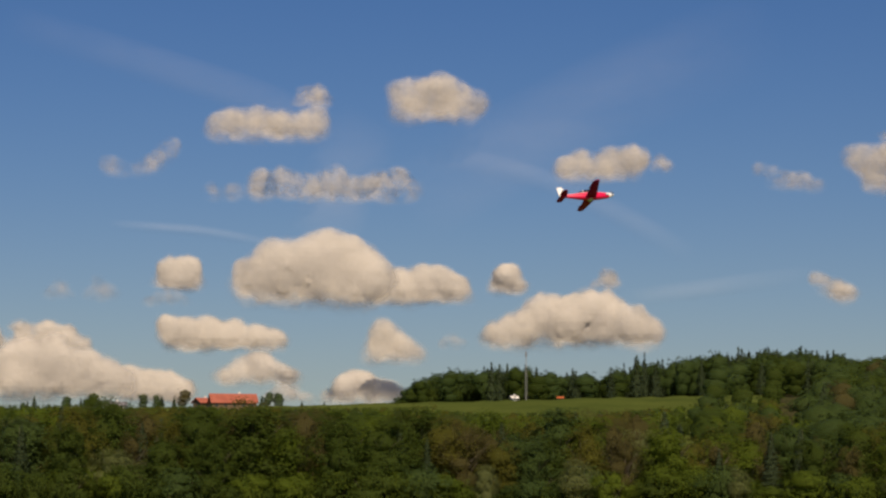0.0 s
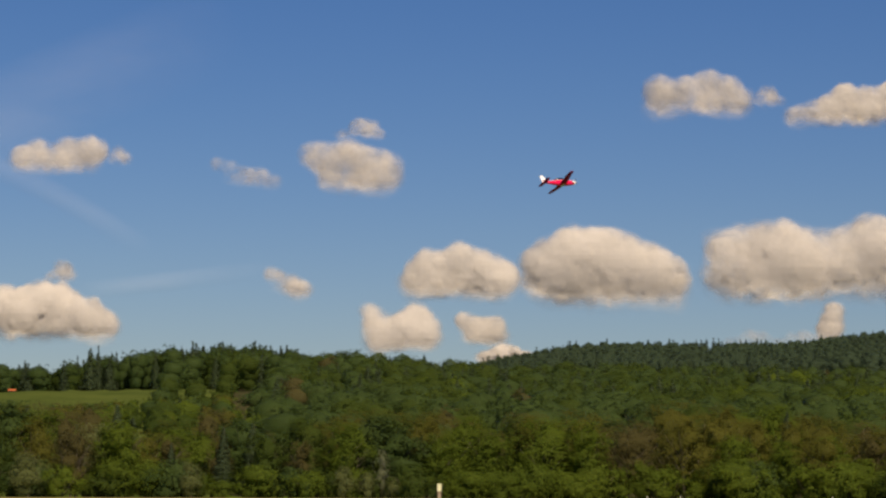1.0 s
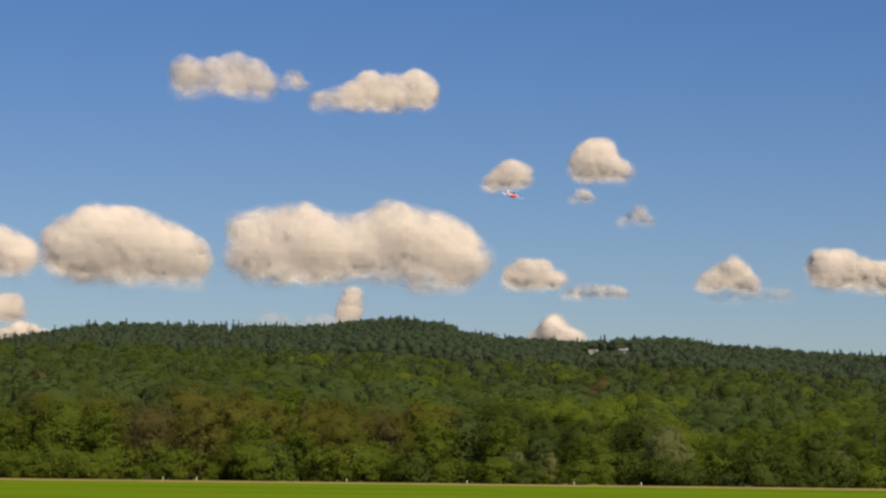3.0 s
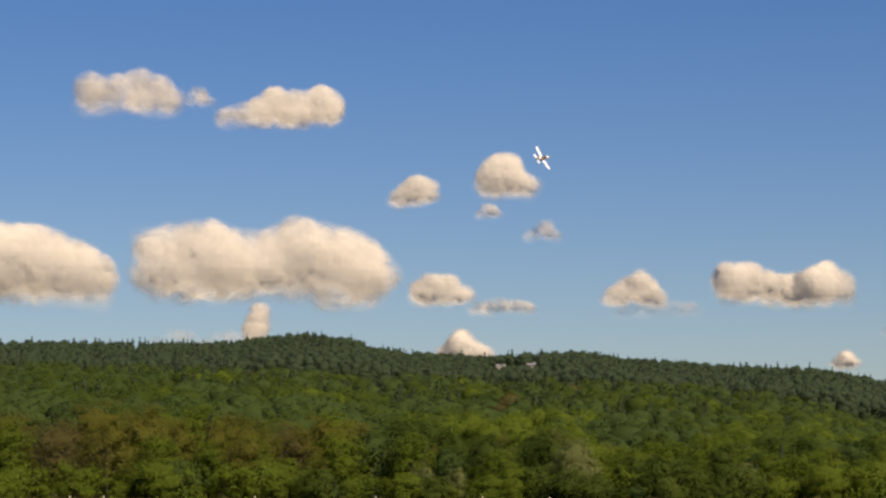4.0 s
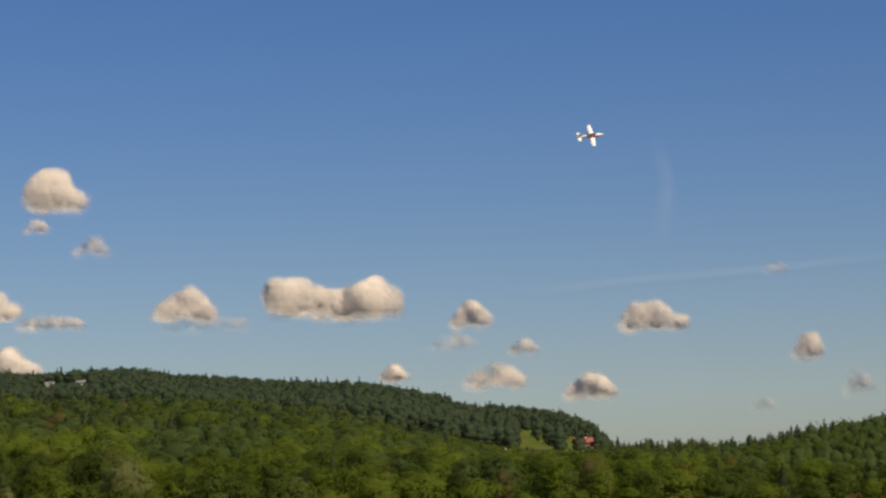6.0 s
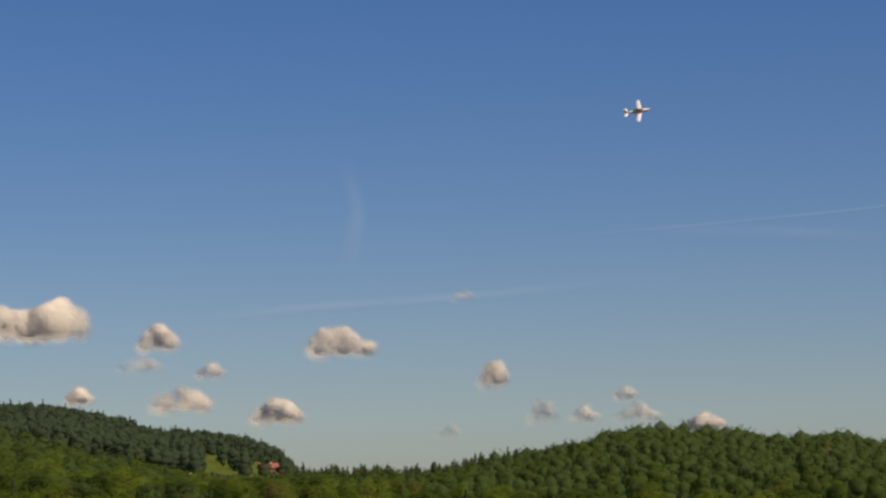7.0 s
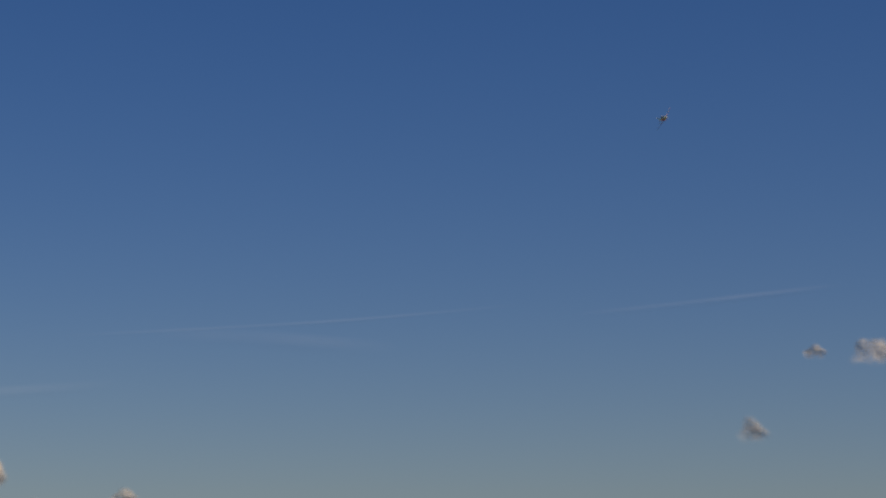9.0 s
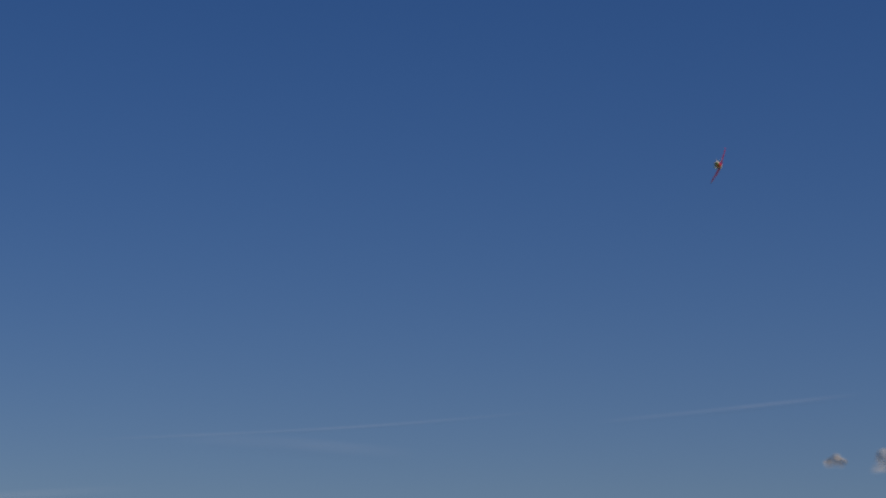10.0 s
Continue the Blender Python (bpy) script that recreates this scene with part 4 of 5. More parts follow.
    cloud(5.67, 6.68, 1.33, 0.98, 35, "wedge-shaped white cloud with a trailing wisp",
          lobes=((-0.4, 0.36, 0.2), (-0.26, 0.46, 0.28), (-0.1, 0.64, 0.3), (0.02, 0.7, 0.26), (0.1, 0.4, 0.24), (0.25, 0.22, 0.15), (0.42, 0.1, 0.08)))
    cloud(6.46, 5.68, 0.87, 0.46, 36, thin=True)
    cloud(5.24, 6.21, 0.51, 0.28, 67, thin=True)
    cloud(8.58, 4.19, 1.42, 0.83, 37,
          lobes=((-0.4, 0.2, 0.15), (-0.2, 0.42, 0.28), (0, 0.66, 0.32), (0.16, 0.45, 0.3), (0.36, 0.2, 0.15)))
    cloud(11.88, 4.19, 3.34, 1.07, 38,
          lobes=((-0.42, 0.5, 0.28), (-0.36, 0.66, 0.26), (-0.24, 0.68, 0.28), (-0.1, 0.45, 0.36), (0.05, 0.36, 0.32), (0.2, 0.48, 0.36), (0.3, 0.62, 0.32), (0.42, 0.45, 0.22)))
    cloud(14.98, 3.97, 0.98, 0.57, 39, loose=True)
    cloud(19.02, 3.81, 1.68, 0.74, 40,
          lobes=((-0.38, 0.26, 0.22), (-0.2, 0.55, 0.34), (-0.02, 0.65, 0.33), (0.12, 0.5, 0.32), (0.3, 0.25, 0.2), (0.45, 0.2, 0.12)))
    cloud(15.44, 2.6, 1.34, 0.57, 41, loose=True,
          lobes=((-0.42, 0.35, 0.25), (-0.2, 0.45, 0.3), (0.05, 0.65, 0.33), (0.25, 0.55, 0.33), (0.4, 0.35, 0.25)))
    cloud(17.62, 2.33, 1.24, 0.61, 42, loose=True)
    cloud(13.19, 2.82, 0.51, 0.33, 43, loose=True)
    cloud(16.14, 3.4, 0.55, 0.27, 44, thin=True)
    cloud(22.5, 3.1, 0.61, 0.6, 45, loose=True)
    cloud(23.61, 2.34, 0.7, 0.48, 46, thin=True)
    cloud(24.53, 2.31, 0.64, 0.36, 68, thin=True)
    cloud(25.45, 2.8, 0.47, 0.25, 47, thin=True)
    cloud(25.74, 2.29, 1.02, 0.43, 48, thin=True)
    cloud(27.21, 2.11, 0.83, 0.32, 49, loose=True)
    cloud(33.64, 1.34, 1.24, 0.57, 50, loose=True)
    cloud(39.54, 4.18, 0.64, 0.51, 51, thin=True)
    cloud(42.32, 5.8, 1.21, 0.64, 52, thin=True)
    cloud(40.96, 6.05, 0.32, 0.19, 53, thin=True)
    cloud(37.9, 2.14, 0.57, 0.42, 54, loose=True)
    cloud(41.46, 2.14, 0.38, 0.33, 55, loose=True)
    cloud(-1.78, 3.32, 1.08, 0.34, 70, "faint pinkish scrap of vapour", thin=True, cover=0.15)
    cloud(-0.73, 3.32, 0.94, 0.27, 71, "faint pinkish scrap of vapour", thin=True, cover=0.15)
    cloud(14.67, 3.53, 0.64, 0.25, 72, "faint pinkish scrap of vapour", thin=True, cover=0.15)
    cloud(14.56, 3.53, 1.08, 0.34, 73, "faint pinkish scrap of vapour", thin=True, cover=0.15)
    cloud(16.16, 3.34, 0.59, 0.33, 74, "faint pinkish scrap of vapour", thin=True, cover=0.15)
    cloud(21.48, 2.03, 0.43, 0.22, 75, "faint pinkish scrap of vapour", thin=True, cover=0.15)
    cloud(-29.53, 4.39, 0.66, 0.38, 76, "faint pinkish scrap of vapour", thin=True, cover=0.15)
    cloud(-28.63, 4.35, 0.76, 0.53, 77, "faint pinkish scrap of vapour", thin=True, cover=0.15)
    cloud(-27.17, 4.29, 0.92, 0.31, 78, "faint pinkish scrap of vapour", thin=True, cover=0.15)
    cloud(21.82, 5.04, 0.46, 0.23, 79, "faint pinkish scrap of vapour", thin=True, cover=0.15)
    cloud(9.07, 4.01, 2.04, 0.32, 80, "faint pinkish scrap of vapour", thin=True, cover=0.15)
    cloud(-20.73, 3.40, 0.51, 0.23, 81, "faint pinkish scrap of vapour", thin=True, cover=0.15)


def cirrus(points, width, cover, seed, label="faint streak of high cirrus cloud", fray=0.3, dist=4700.0):
    """A faint streak of ice cloud along a few (az, el) points; width in degrees."""
    mat, amount = veil("cirrus_veil", (0.95, 0.95, 0.95), cover * 0.38, 0.006, 0.3, (0.5, 1, 1.6))
    nt, b = mat.node_tree, mat.node_tree.nodes["Principled BSDF"]
    uv = nt.nodes.new("ShaderNodeUVMap")
    sep = nt.nodes.new("ShaderNodeSeparateXYZ")
    nt.links.new(uv.outputs[0], sep.inputs[0])
    last = amount
    for axis in (0, 1):
        # thins out towards the streak's edges and ends
        a = node(mat, "ShaderNodeMath")
        a.operation = "SUBTRACT"
        a.inputs[0].default_value = 1.0
        nt.links.new(sep.outputs[axis], a.inputs[1])
        c = node(mat, "ShaderNodeMath")
        c.operation = "MULTIPLY"
        nt.links.new(sep.outputs[axis], c.inputs[0])
        nt.links.new(a.outputs[0], c.inputs[1])
        d = node(mat, "ShaderNodeMath")
        d.operation = "MULTIPLY"
        d.inputs[1].default_value = 4.0
        d.use_clamp = True
        nt.links.new(c.outputs[0], d.inputs[0])
        e = node(mat, "ShaderNodeMath")
        e.operation = "MULTIPLY"
        nt.links.new(d.outputs[0], e.inputs[0])
        nt.links.new(last, e.inputs[1])
        last = e.outputs[0]
    nt.links.new(last, b.inputs["Alpha"])
    P = np.array(points, float)
    s = np.linspace(0, len(P) - 1, 41)
    az, el = np.interp(s, range(len(P)), P[:, 0]), np.interp(s, range(len(P)), P[:, 1])
    az, el = [np.convolve(np.pad(q, 5, mode="reflect", reflect_type="odd"), np.ones(11) / 11, "valid") for q in (az, el)]
    dx, dy = np.gradient(az), np.gradient(el)
    ln = np.hypot(dx, dy)
    nx, ny = -dy / ln, dx / ln
    mid = aim(az.mean(), el.mean(), dist)
    bm = bmesh.new()
    uvl = bm.loops.layers.uv.new("uv")
    rows, ws = [], np.linspace(-0.5, 0.5, 9)
    for i in range(41):
        rows.append([bm.verts.new(aim(az[i] + nx[i] * w * width, el[i] + ny[i] * w * width, dist + 40 * w * w) - mid) for w in ws])
    for i in range(40):
        for j in range(8):
            f = bm.faces.new((rows[i][j], rows[i + 1][j], rows[i + 1][j + 1], rows[i][j + 1]))
            for lp, (u, v) in zip(f.loops, ((i, j), (i + 1, j), (i + 1, j + 1), (i, j + 1))):
                lp[uvl].uv = (u / 40, v / 8)
    ob = part("cirrus", bm, mat, None)
    ob.location = mid
    return tagged(ob, label, "cloud", "cirrus streaks")


def build_cirrus():
    cirrus(((-21.48, 7.61), (-19.88, 7.41), (-18.38, 6.96), (-16.88, 6.26), (-15.28, 5.26)), 0.6, 0.16, 1)
    cirrus(((-30.88, 10.46), (-27.88, 9.66), (-25.08, 8.86), (-23.38, 8.06)), 0.9, 0.14, 2)
    cirrus(((-28.48, 5.96), (-26.38, 5.86), (-24.48, 5.51)), 0.3, 0.2, 3)
    cirrus(((-21.88, 6.46), (-19.68, 7.66), (-16.88, 9.06), (-13.38, 10.46)), 2.2, 0.13, 4, "broad faint fan of high cirrus cloud")
    cirrus(((-23.68, 5.66), (-23.38, 6.86), (-22.48, 8.46)), 1.8, 0.16, 5, "broad faint patch of high cirrus cloud")
    cirrus(((-16.88, 4.36), (-14.88, 4.61), (-12.48, 4.91)), 0.5, 0.15, 6)
    cirrus(((23.9, 6.36), (27.6, 6.6), (30.6, 6.8), (34.4, 7.15)), 0.13, 0.09, 7, "thin straight vapour trail")
    cirrus(((26.1, 6.4), (28.6, 6.35), (31.6, 6.1)), 0.5, 0.08, 8)
    cirrus(((19.1, 8.1), (19.4, 7), (19.2, 5.7)), 0.6, 0.12, 9)
    cirrus(((16.1, 4.6), (18.6, 4.85), (21.6, 5), (25.4, 5.3)), 0.35, 0.1, 10)
    cirrus(((35.6, 6.9), (38.6, 7.2), (41.6, 7.5)), 0.2, 0.12, 11)


# ---- buildings and small things ----
def house(az, r, length, depth, wall, roof, turn, wall_mat, roof_mat, label, windows=3, sink=0.4):
    x, y = r * math.sin(radians(az)), r * math.cos(radians(az))
    ob = new("house")
    a, b = length / 2, depth / 2
    part("wall", boxed(-a, -b, -sink, a, b, wall), wall_mat, ob)
    bm = bmesh.new()
    o, t = 0.7, 0.25
    vs = [bm.verts.new(p) for p in ((-a - o, -b - o, wall - 0.35), (a + o, -b - o, wall - 0.35), (a + o, 0, wall + roof), (-a - o, 0, wall + roof), (-a - o, b + o, wall - 0.35), (a + o, b + o, wall - 0.35))]
    lo = [bm.verts.new((v.co.x, v.co.y, v.co.z + t)) for v in vs]
    for f in ((0, 1, 2, 3), (3, 2, 5, 4)):
        bm.faces.new([lo[i] for i in f])
        bm.faces.new([vs[i] for i in f[::-1]])
    for i, j in ((0, 1), (1, 2), (2, 5), (5, 4), (4, 3), (3, 0)):
        bm.faces.new((vs[i], vs[j], lo[j], lo[i]))
    rf = part("roof", bm, roof_mat, ob)
    for s in (-1, 1):
        bm = bmesh.new()
        v = [bm.verts.new(p) for p in ((s * (a - 0.01), -b, wall - 0.01), (s * (a - 0.01), b, wall - 0.01), (s * (a - 0.01), 0, wall + roof * b / (b + o)))]
        bm.faces.new(v if s > 0 else v[::-1])
        part("gable", bm, M_WOOD, ob)
    part("chimney", boxed(a * 0.3 - 0.4, 0.3, wall + roof * 0.6, a * 0.3 + 0.4, 1.1, wall + roof + 0.9), M_PLASTER, rf)
    for i in range(windows):
        wx = -a + (i + 0.5) * length / windows
        part("window", boxed(wx - 0.6, -b - 0.05, wall * 0.35, wx + 0.6, -b + 0.05, wall * 0.35 + 1.3, 0.02), M_GLASS, ob)
    ob.matrix_world = Matrix.Translation((x, y, ground_at(x, y))) @ Matrix.Rotation(radians(turn - az), 4, "Z")
    return tagged(ob, label, "house")


def build_small():
    house(-25.65, 980, 17, 10, 2.6, 3.2, 8, M_WOOD, M_TILE, "long farmhouse with a bright red tiled roof", 5)
    house(-26.3, 990, 6, 6, 2.5, 1.6, 30, M_WOOD, M_TILE, "small wooden shed with a red roof beside the farmhouse", 1)
    house(-28.3, 985, 9, 7, 2.0, 1.2, 0, M_PLASTER, M_SLATE, "low pale farm building on the skyline", 3)
    house(-19.33, 1040, 2.0, 1.8, 1.0, 0.5, 20, M_PLASTER, M_PLASTER, "small white hut on the hillside meadow", 1)
    house(5.5, 2300, 8, 6, 4.5, 1.0, 12, M_PLASTER, M_SLATE, "white farmhouse in a clearing on the ridge", 4)
    house(6.22, 2200, 9, 8, 6, 1.2, -10, M_PLASTER, M_SLATE, "white house with a grey roof among trees", 3)
    house(17.42, 1900, 14, 9, 2.6, 3.4, 15, M_WOOD, M_OLD_TILE, "large barn with a faded red roof in a valley", 4)
    house(17.75, 1960, 8, 7, 2.6, 2.4, -20, M_PLASTER, M_OLD_TILE, "small house with a red roof in a valley", 3)
    house(15.07, 1850, 25, 11, 1.8, 2.6, 5, M_WOOD, M_SLATE, "long hall with a grey roof in a valley", 6)
    house(15.65, 1500, 5, 4, 2, 1.0, 0, M_PLASTER, M_SLATE, "low white building with a grey roof between trees", 2)
    # lattice mast on the crest
    az, r = -19.06, 1058
    x, y = r * math.sin(radians(az)), r * math.cos(radians(az))
    mast = new("radio_mast")
    for i in range(3):
        a = i * 2.094
        bm = bmesh.new()
        limb(bm, (0.5 * math.cos(a), 0.5 * math.sin(a), 0), (0.2 * math.cos(a), 0.2 * math.sin(a), 21), 0.05, 0.04, 6)
        part("leg", bm, M_STEEL, mast)
    bm = bmesh.new()
    for k in range(20):
        for i in range(3):
            a, b = i * 2.094, (i + 1) * 2.094
            q, s = 0.5 - 0.3 * k / 20, 0.5 - 0.3 * (k + 1) / 20
            limb(bm, (q * math.cos(a), q * math.sin(a), k * 1.05), (s * math.cos(b), s * math.sin(b), k * 1.05 + 1.05), 0.03, 0.03, 4)
    part("bracing", bm, M_STEEL, mast)
    part("aerial", boxed(-0.35, -0.2, 18.5, 0.35, 0.2, 20.5, 0.05), M_STEEL, mast)
    mast.location = (x, y, ground_at(x, y))
    tagged(mast, "slender grey lattice radio mast before the wood", "mast")
    # orange trailer on the meadow
    az, r = -18.29, 1045
    x, y = r * math.sin(radians(az)), r * math.cos(radians(az))
    tr = new("farm_trailer")
    part("body", boxed(-2.2, -1, 0.7, 2.2, 1, 1.7, 0.05), M_ORANGE, tr)
    for wx in (-1.3, 1.3):
        for wy in (-0.95, 0.95):
            bm = bmesh.new()
            bmesh.ops.create_cone(bm, cap_ends=True, segments=14, radius1=0.42, radius2=0.42, depth=0.25, matrix=Matrix.Translation((wx, wy, 0.42)) @ Matrix.Rotation(radians(90), 4, "X"))
            part("wheel", bm, M_BLACK, tr)
    tr.matrix_world = Matrix.Translation((x, y, ground_at(x, y))) @ Matrix.Rotation(radians(18), 4, "Z") @ Matrix.Scale(0.7, 4)
    tagged(tr, "orange farm trailer parked on the hillside meadow", "trailer")
    # notice post at the far edge of the field
    az, r = -8.75, 405
    x, y = r * math.sin(radians(az)), r * math.cos(radians(az))
    post = new("notice_post")
    part("post", boxed(-0.25, -0.06, -0.2, 0.25, 0.06, 1.3, 0.02), M_POST, post)
    part("cap_sign", boxed(-0.33, -0.09, 1.3, 0.33, 0.09, 2.5, 0.03), M_YELLOW, post, "pale yellow sign board")
    post.matrix_world = Matrix.Translation((x, y, 0.1)) @ Matrix.Rotation(radians(8.75), 4, "Z")
    tagged(post, "grey-brown post with a pale yellow sign in the grass", "post")
    for az in (-4.1, -3.35, 0.0, 2.7, 5.1, 6.6):
        bm = bmesh.new()
        limb(bm, (0, 0, -0.2), (0, 0, 0.5), 0.06, 0.05, 8)
        st = new("marker_stake")
        part("stake", bm, M_PLASTER, st)
        bm = bmesh.new()
        bmesh.ops.create_icosphere(bm, subdivisions=1, radius=0.075, matrix=Matrix.Translation((0, 0, 0.52)))
        part("knob", bm, M_PLASTER, st)
        st.location = (412 * math.sin(radians(az)), 412 * math.cos(radians(az)), 0.15)
        tagged(st, "short white marker stake at the field's edge", "stake", "marker stakes")


# ---- the model aeroplane: nose along +x, left wing along +y ----
def ring(x, w, h, z, n=20, square=2.4):
    out = []
    for i in range(n):
        a = 2 * math.pi * i / n
        c, s = math.cos(a), math.sin(a)
        out.append((x, w * math.copysign(abs(c) ** (2 / square), c), z + h * math.copysign(abs(s) ** (2 / square), s)))
    return out


def blade(root, tip, up, cr, ct, thick, sweep):
    """A wing-like panel from root to tip: chords cr and ct, its tip set back by sweep."""
    root, tip, up = Vector(root), Vector(tip), Vector(up)
    prof = [(1, 0), (0.92, 0.32), (0.72, 0.5), (0.45, 0.46), (0.2, 0.2), (0, 0.02), (0.2, -0.14), (0.45, -0.3), (0.72, -0.38), (0.92, -0.26)]
    rings = []
    for t in (0, 0.25, 0.5, 0.75, 0.93, 1.0):
        c = (cr * (1 - t) + ct * t) * (0.72 if t == 1.0 else 1)
        o = root.lerp(tip, t) + Vector((-sweep * t, 0, 0))
        k = thick * c * (0.35 if t == 1.0 else 1)
        rings.append([o + Vector(((u - 0.5) * c, 0, 0)) + up * v * k for u, v in prof])
    return loft(rings)


def two_tone(bm, axis, above):
    """Second material on the faces that look along axis."""
    for f in bm.faces:
        f.material_index = 1 if f.normal.dot(Vector(axis)) > above else 0
    return bm


def build_plane():
    p = new("model_aeroplane")
    rings = [ring(*q) for q in ((0.93, 0.04, 0.045, 0.0), (0.86, 0.075, 0.085, -0.005), (0.72, 0.095, 0.11, -0.01), (0.5, 0.115, 0.135, -0.005), (0.25, 0.125, 0.15, 0.0),
                                (0.0, 0.125, 0.15, 0.005), (-0.25, 0.105, 0.125, 0.015), (-0.5, 0.075, 0.09, 0.03), (-0.75, 0.045, 0.06, 0.045), (-0.95, 0.018, 0.03, 0.055))]
    bm = loft(rings)
    for f in bm.faces:
        c = f.calc_center_median()
        f.material_index = 1 if c.x > 0.72 and c.z > 0.0 or f.normal.z > 0.6 else 0
    fus = part("fuselage", bm, [M_RED, M_WHITE], p, "red fuselage with a white back")
    part("cowling", loft([ring(0.945, 0.05, 0.055, 0), ring(0.9, 0.073, 0.078, -0.002), ring(0.82, 0.087, 0.1, -0.005)]), M_WHITE, p, "white nose cowling")
    part("spinner", loft([ring(1.04, 0.003, 0.003, 0), ring(1.02, 0.022, 0.022, 0), ring(0.985, 0.04, 0.04, 0), ring(0.945, 0.048, 0.048, 0)]), M_WHITE, p, "white pointed spinner")
    can = [ring(*q) for q in ((0.46, 0.03, 0.015, 0.125), (0.36, 0.075, 0.07, 0.135), (0.2, 0.09, 0.115, 0.14), (0.02, 0.09, 0.115, 0.14), (-0.14, 0.07, 0.08, 0.14), (-0.3, 0.03, 0.03, 0.125))]
    canopy = part("canopy", loft(can), M_CANOPY, p, "dark smoked canopy")
    for x in (0.32, 0.1, -0.1):
        bm = loft([ring(x + 0.008, 0.088 if x < 0.3 else 0.08, 0.117 if abs(x - 0.1) < 0.05 else 0.1, 0.14), ring(x - 0.008, 0.088 if x < 0.3 else 0.08, 0.117 if abs(x - 0.1) < 0.05 else 0.1, 0.14)])
        part("canopy_frame", bm, M_WHITE, canopy)
    for s in (1, -1):
        w = part("wing", two_tone(blade((0.12, s * 0.06, -0.09), (0.15, s * 1.03, 0.03), (0, 0, 1), 0.43, 0.19, 0.12, 0.05), (0, 0, 1), 0.1), [M_WINE, M_WHITE], p, "white above and dark red beneath")
        part("aileron", two_tone(blade((-0.065, s * 0.55, -0.032), (0.0, s * 0.98, 0.021), (0, 0, 1), 0.07, 0.045, 0.16, 0.02), (0, 0, 1), 0.1), [M_WINE, M_WHITE], w)
        t = part("tailplane", two_tone(blade((-0.82, s * 0.02, 0.06), (-0.82, s * 0.41, 0.06), (0, 0, 1), 0.25, 0.17, 0.1, 0.05), (0, 0, 1), 0.1), [M_WINE, M_WHITE], p, "white above and dark red beneath")
        part("elevator", two_tone(blade((-0.955, s * 0.05, 0.061), (-0.94, s * 0.38, 0.061), (0, 0, 1), 0.06, 0.045, 0.16, 0.03), (0, 0, 1), 0.1), [M_WINE, M_WHITE], t)
        bm = bmesh.new()
        limb(bm, (0.8, s * 0.07, -0.03), (0.68, s * 0.125, -0.04), 0.022, 0.018, 8)
        part("exhaust", bm, M_BLACK, p, "black exhaust stub")
    fin = part("fin", blade((-0.78, 0, 0.06), (-0.84, 0, 0.42), (0, 1, 0), 0.32, 0.15, 0.09, 0.06), M_WHITE, p, "white swept fin")
    part("rudder", blade((-0.945, 0, 0.03), (-0.985, 0, 0.4), (0, 1, 0), 0.09, 0.06, 0.12, 0.005), M_WHITE, fin)
    part("fin_band", blade((-0.80, 0, 0.07), (-0.82, 0, 0.17), (0, 1, 0), 0.335, 0.285, 0.098, 0.01), M_RED, fin, "red band at the fin's foot")
    # cream cross beneath the wing's middle
    bm = bmesh.new()
    box(bm, 0.02, -0.025, -0.162, 0.24, 0.025, -0.142)
    part("emblem", bm, M_CREAM, p, "cream cross on the belly")
    bm = bmesh.new()
    box(bm, 0.105, -0.11, -0.160, 0.155, 0.11, -0.130)
    part("emblem", bm, M_CREAM, p, "cream cross on the belly")
    prop = part("propeller", loft([ring(0.02, 0.045, 0.045, 0), ring(-0.012, 0.047, 0.047, 0)]), M_BLACK, p)
    for i in range(4):
        a = i * math.pi / 2
        bm = bmesh.new()
        rows = []
        for t, c, tw in ((0.03, 0.018, 60), (0.08, 0.03, 45), (0.14, 0.032, 30), (0.19, 0.018, 18)):
            d = Vector((0, math.cos(a), math.sin(a)))
            e = Vector((0, -math.sin(a), math.cos(a)))
            k = radians(tw)
            q = Vector((math.sin(k), 0, 0)) + e * math.cos(k)
            n = Vector((math.cos(k), 0, 0)) - e * math.sin(k)
            rows.append([d * t + q * c * u + n * 0.006 * v for u, v in ((1, 0), (0, 1), (-1, 0), (0, -1))])
        bm.free()
        part("blade", loft(rows), M_BLADE, prop)
    tagged(p, "red and white low-wing model trainer aeroplane in flight", "model aeroplane")
    return p, prop


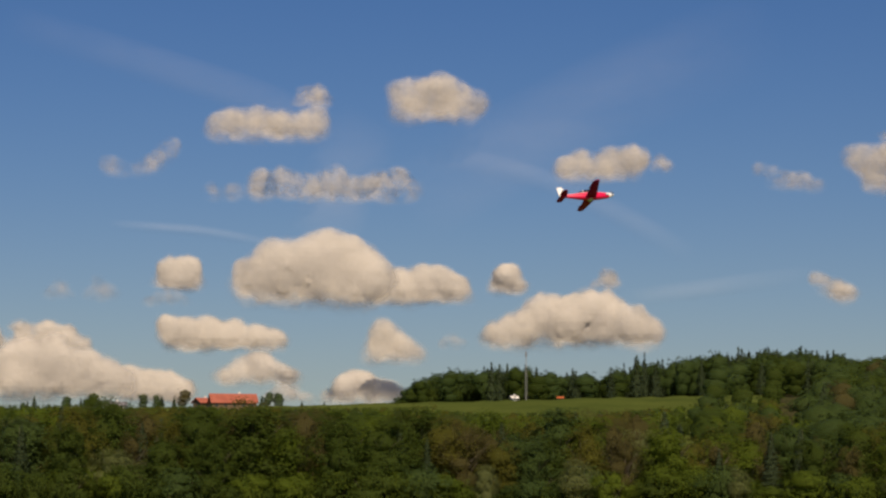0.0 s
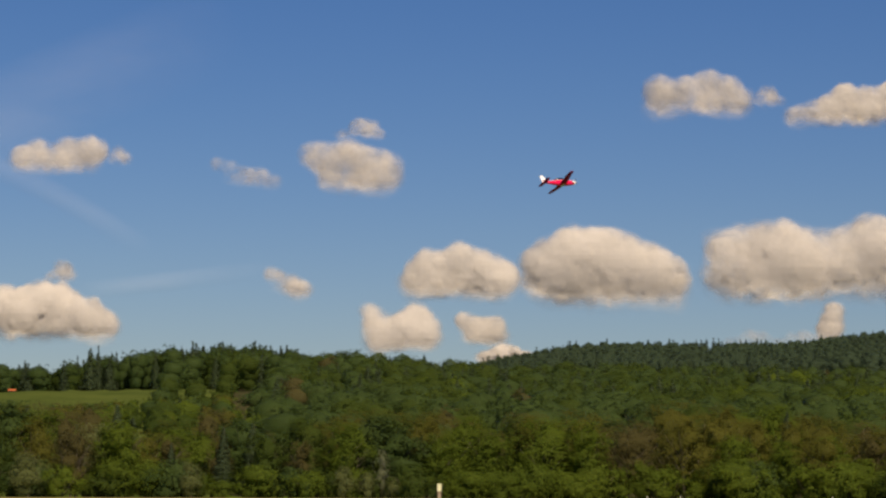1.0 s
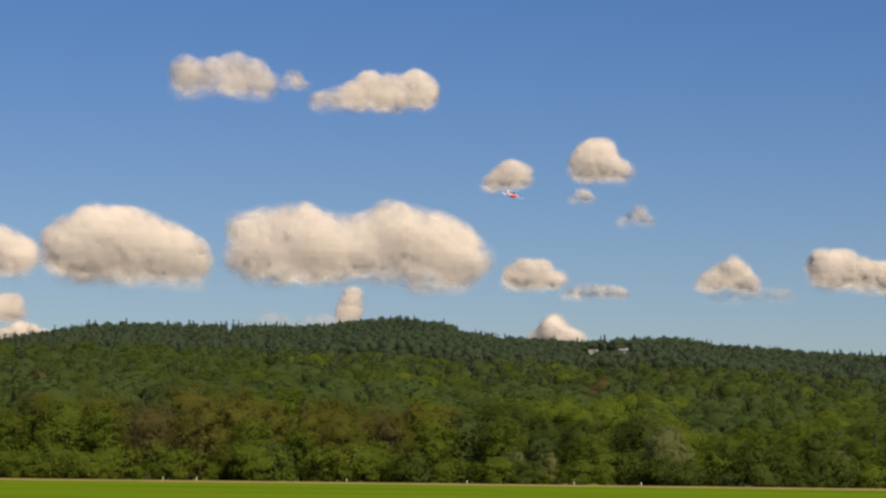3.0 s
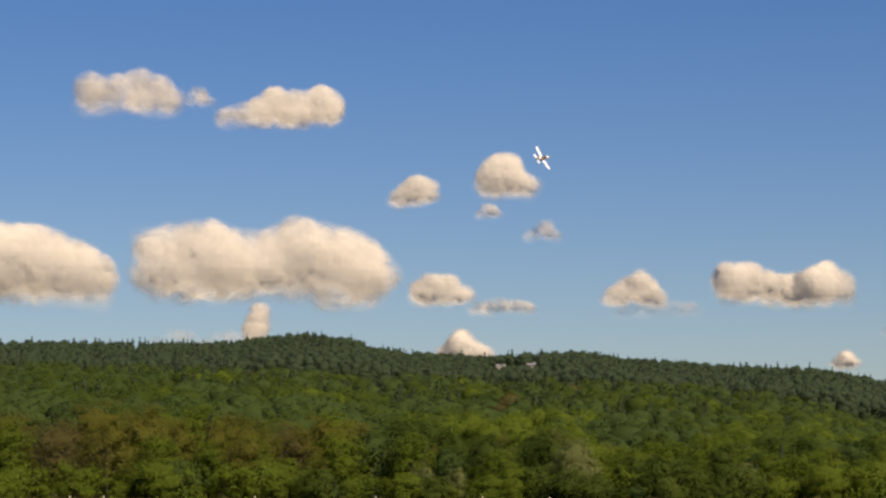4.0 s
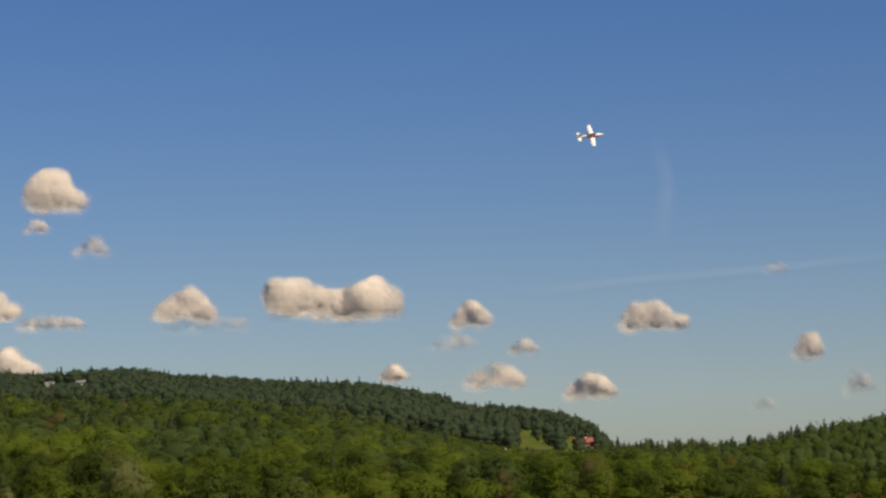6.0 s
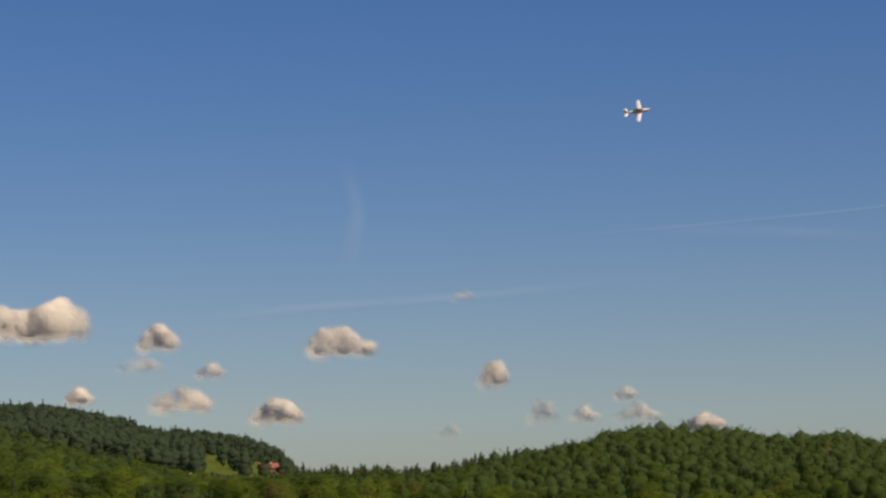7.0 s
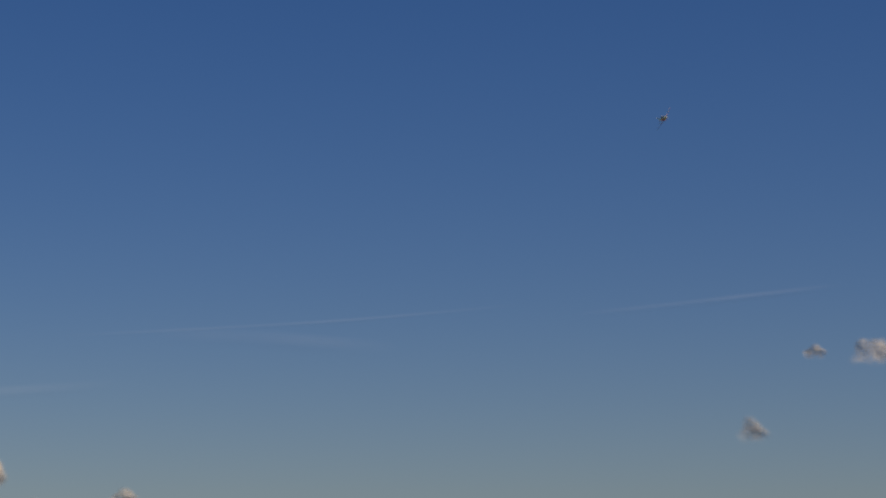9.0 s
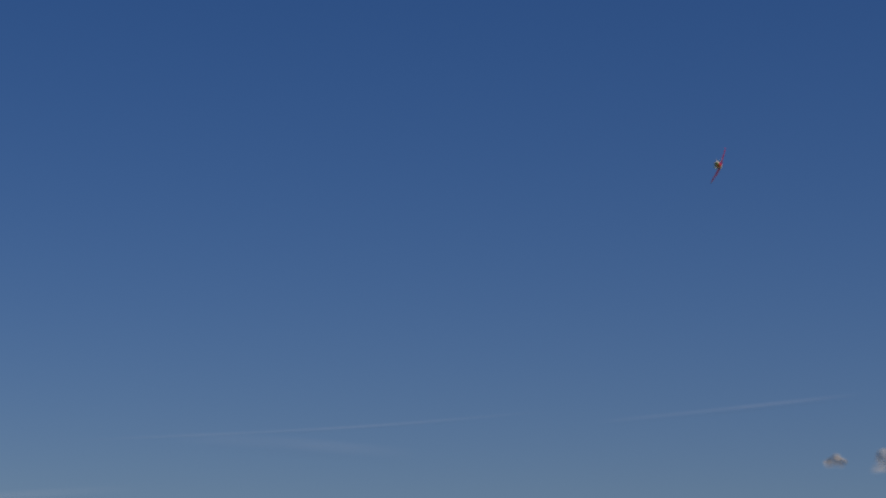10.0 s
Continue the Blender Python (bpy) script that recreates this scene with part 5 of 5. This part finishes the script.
# time, azimuth, elevation, distance, heading, climb, bank to the right
FLIGHT = [(0, -17.699, 6.682, 88.3, 51, 5, -26), (0.5, -10.969, 6.884, 102.3, 46, 5, -28), (1, -6.054, 6.891, 119.4, 46, 5, -26),
          (1.5, -2.406, 6.687, 140.6, 40, 3, -25), (2, 0.271, 6.321, 165.4, 38, 0, -25), (2.5, 2.242, 5.950, 190.7, 33, -1, -10),
          (2.7, 2.843, 5.916, 198.6, 31, 0, 0), (3.8, 5.732, 7.328, 187.8, 33, 12, 55), (4, 6.446, 7.468, 188.7, 37, 11, 62),
          (4.5, 8.408, 7.641, 193.0, 51, 8, 70), (5, 11.010, 7.704, 194.9, 67, 6, 63), (5.5, 14.179, 7.846, 193.6, 84, 8, 59),
          (5.7, 15.563, 7.956, 193.3, 90, 8, 59), (6.8, 24.175, 8.938, 191.8, 120, 7, 61), (7, 25.851, 9.167, 191.5, 126, 7, 61),
          (7.5, 29.779, 9.763, 203.2, 140, 5, 68), (8, 33.318, 10.287, 212.7, 163, 5, 70), (8.5, 36.014, 10.770, 212.8, 186, 2, 69),
          (9, 37.624, 11.313, 190.0, 208, -2, 60), (9.5, 38.497, 12.010, 170.0, 222, 0, 61), (10, 38.435, 12.669, 136.0, 224, 0, 67)]


def attitude(heading, climb, bank):
    h, p, b = radians(heading), radians(climb), radians(bank)
    f = Vector((math.sin(h) * math.cos(p), math.cos(h) * math.cos(p), math.sin(p)))
    side = Vector((-math.cos(h), math.sin(h), 0))
    up = f.cross(side)
    left, top = side * math.cos(b) + up * math.sin(b), up * math.cos(b) - side * math.sin(b)
    return Matrix((f, left, top)).transposed().to_4x4()


build_ground()
build_clouds()
build_cirrus()
build_small()
PLANE, PROP = build_plane()
build_belt()
build_woods()


def motions():
    walk(PLANE, [(t, Matrix.Translation(aim(az, el, d)) @ attitude(h, c, b)) for t, az, el, d, h, c, b in FLIGHT])
    walk(PROP, [(i * 0.1, pose(0.955, 0, 0, (i * 67) % 360)) for i in range(101)])


motions()
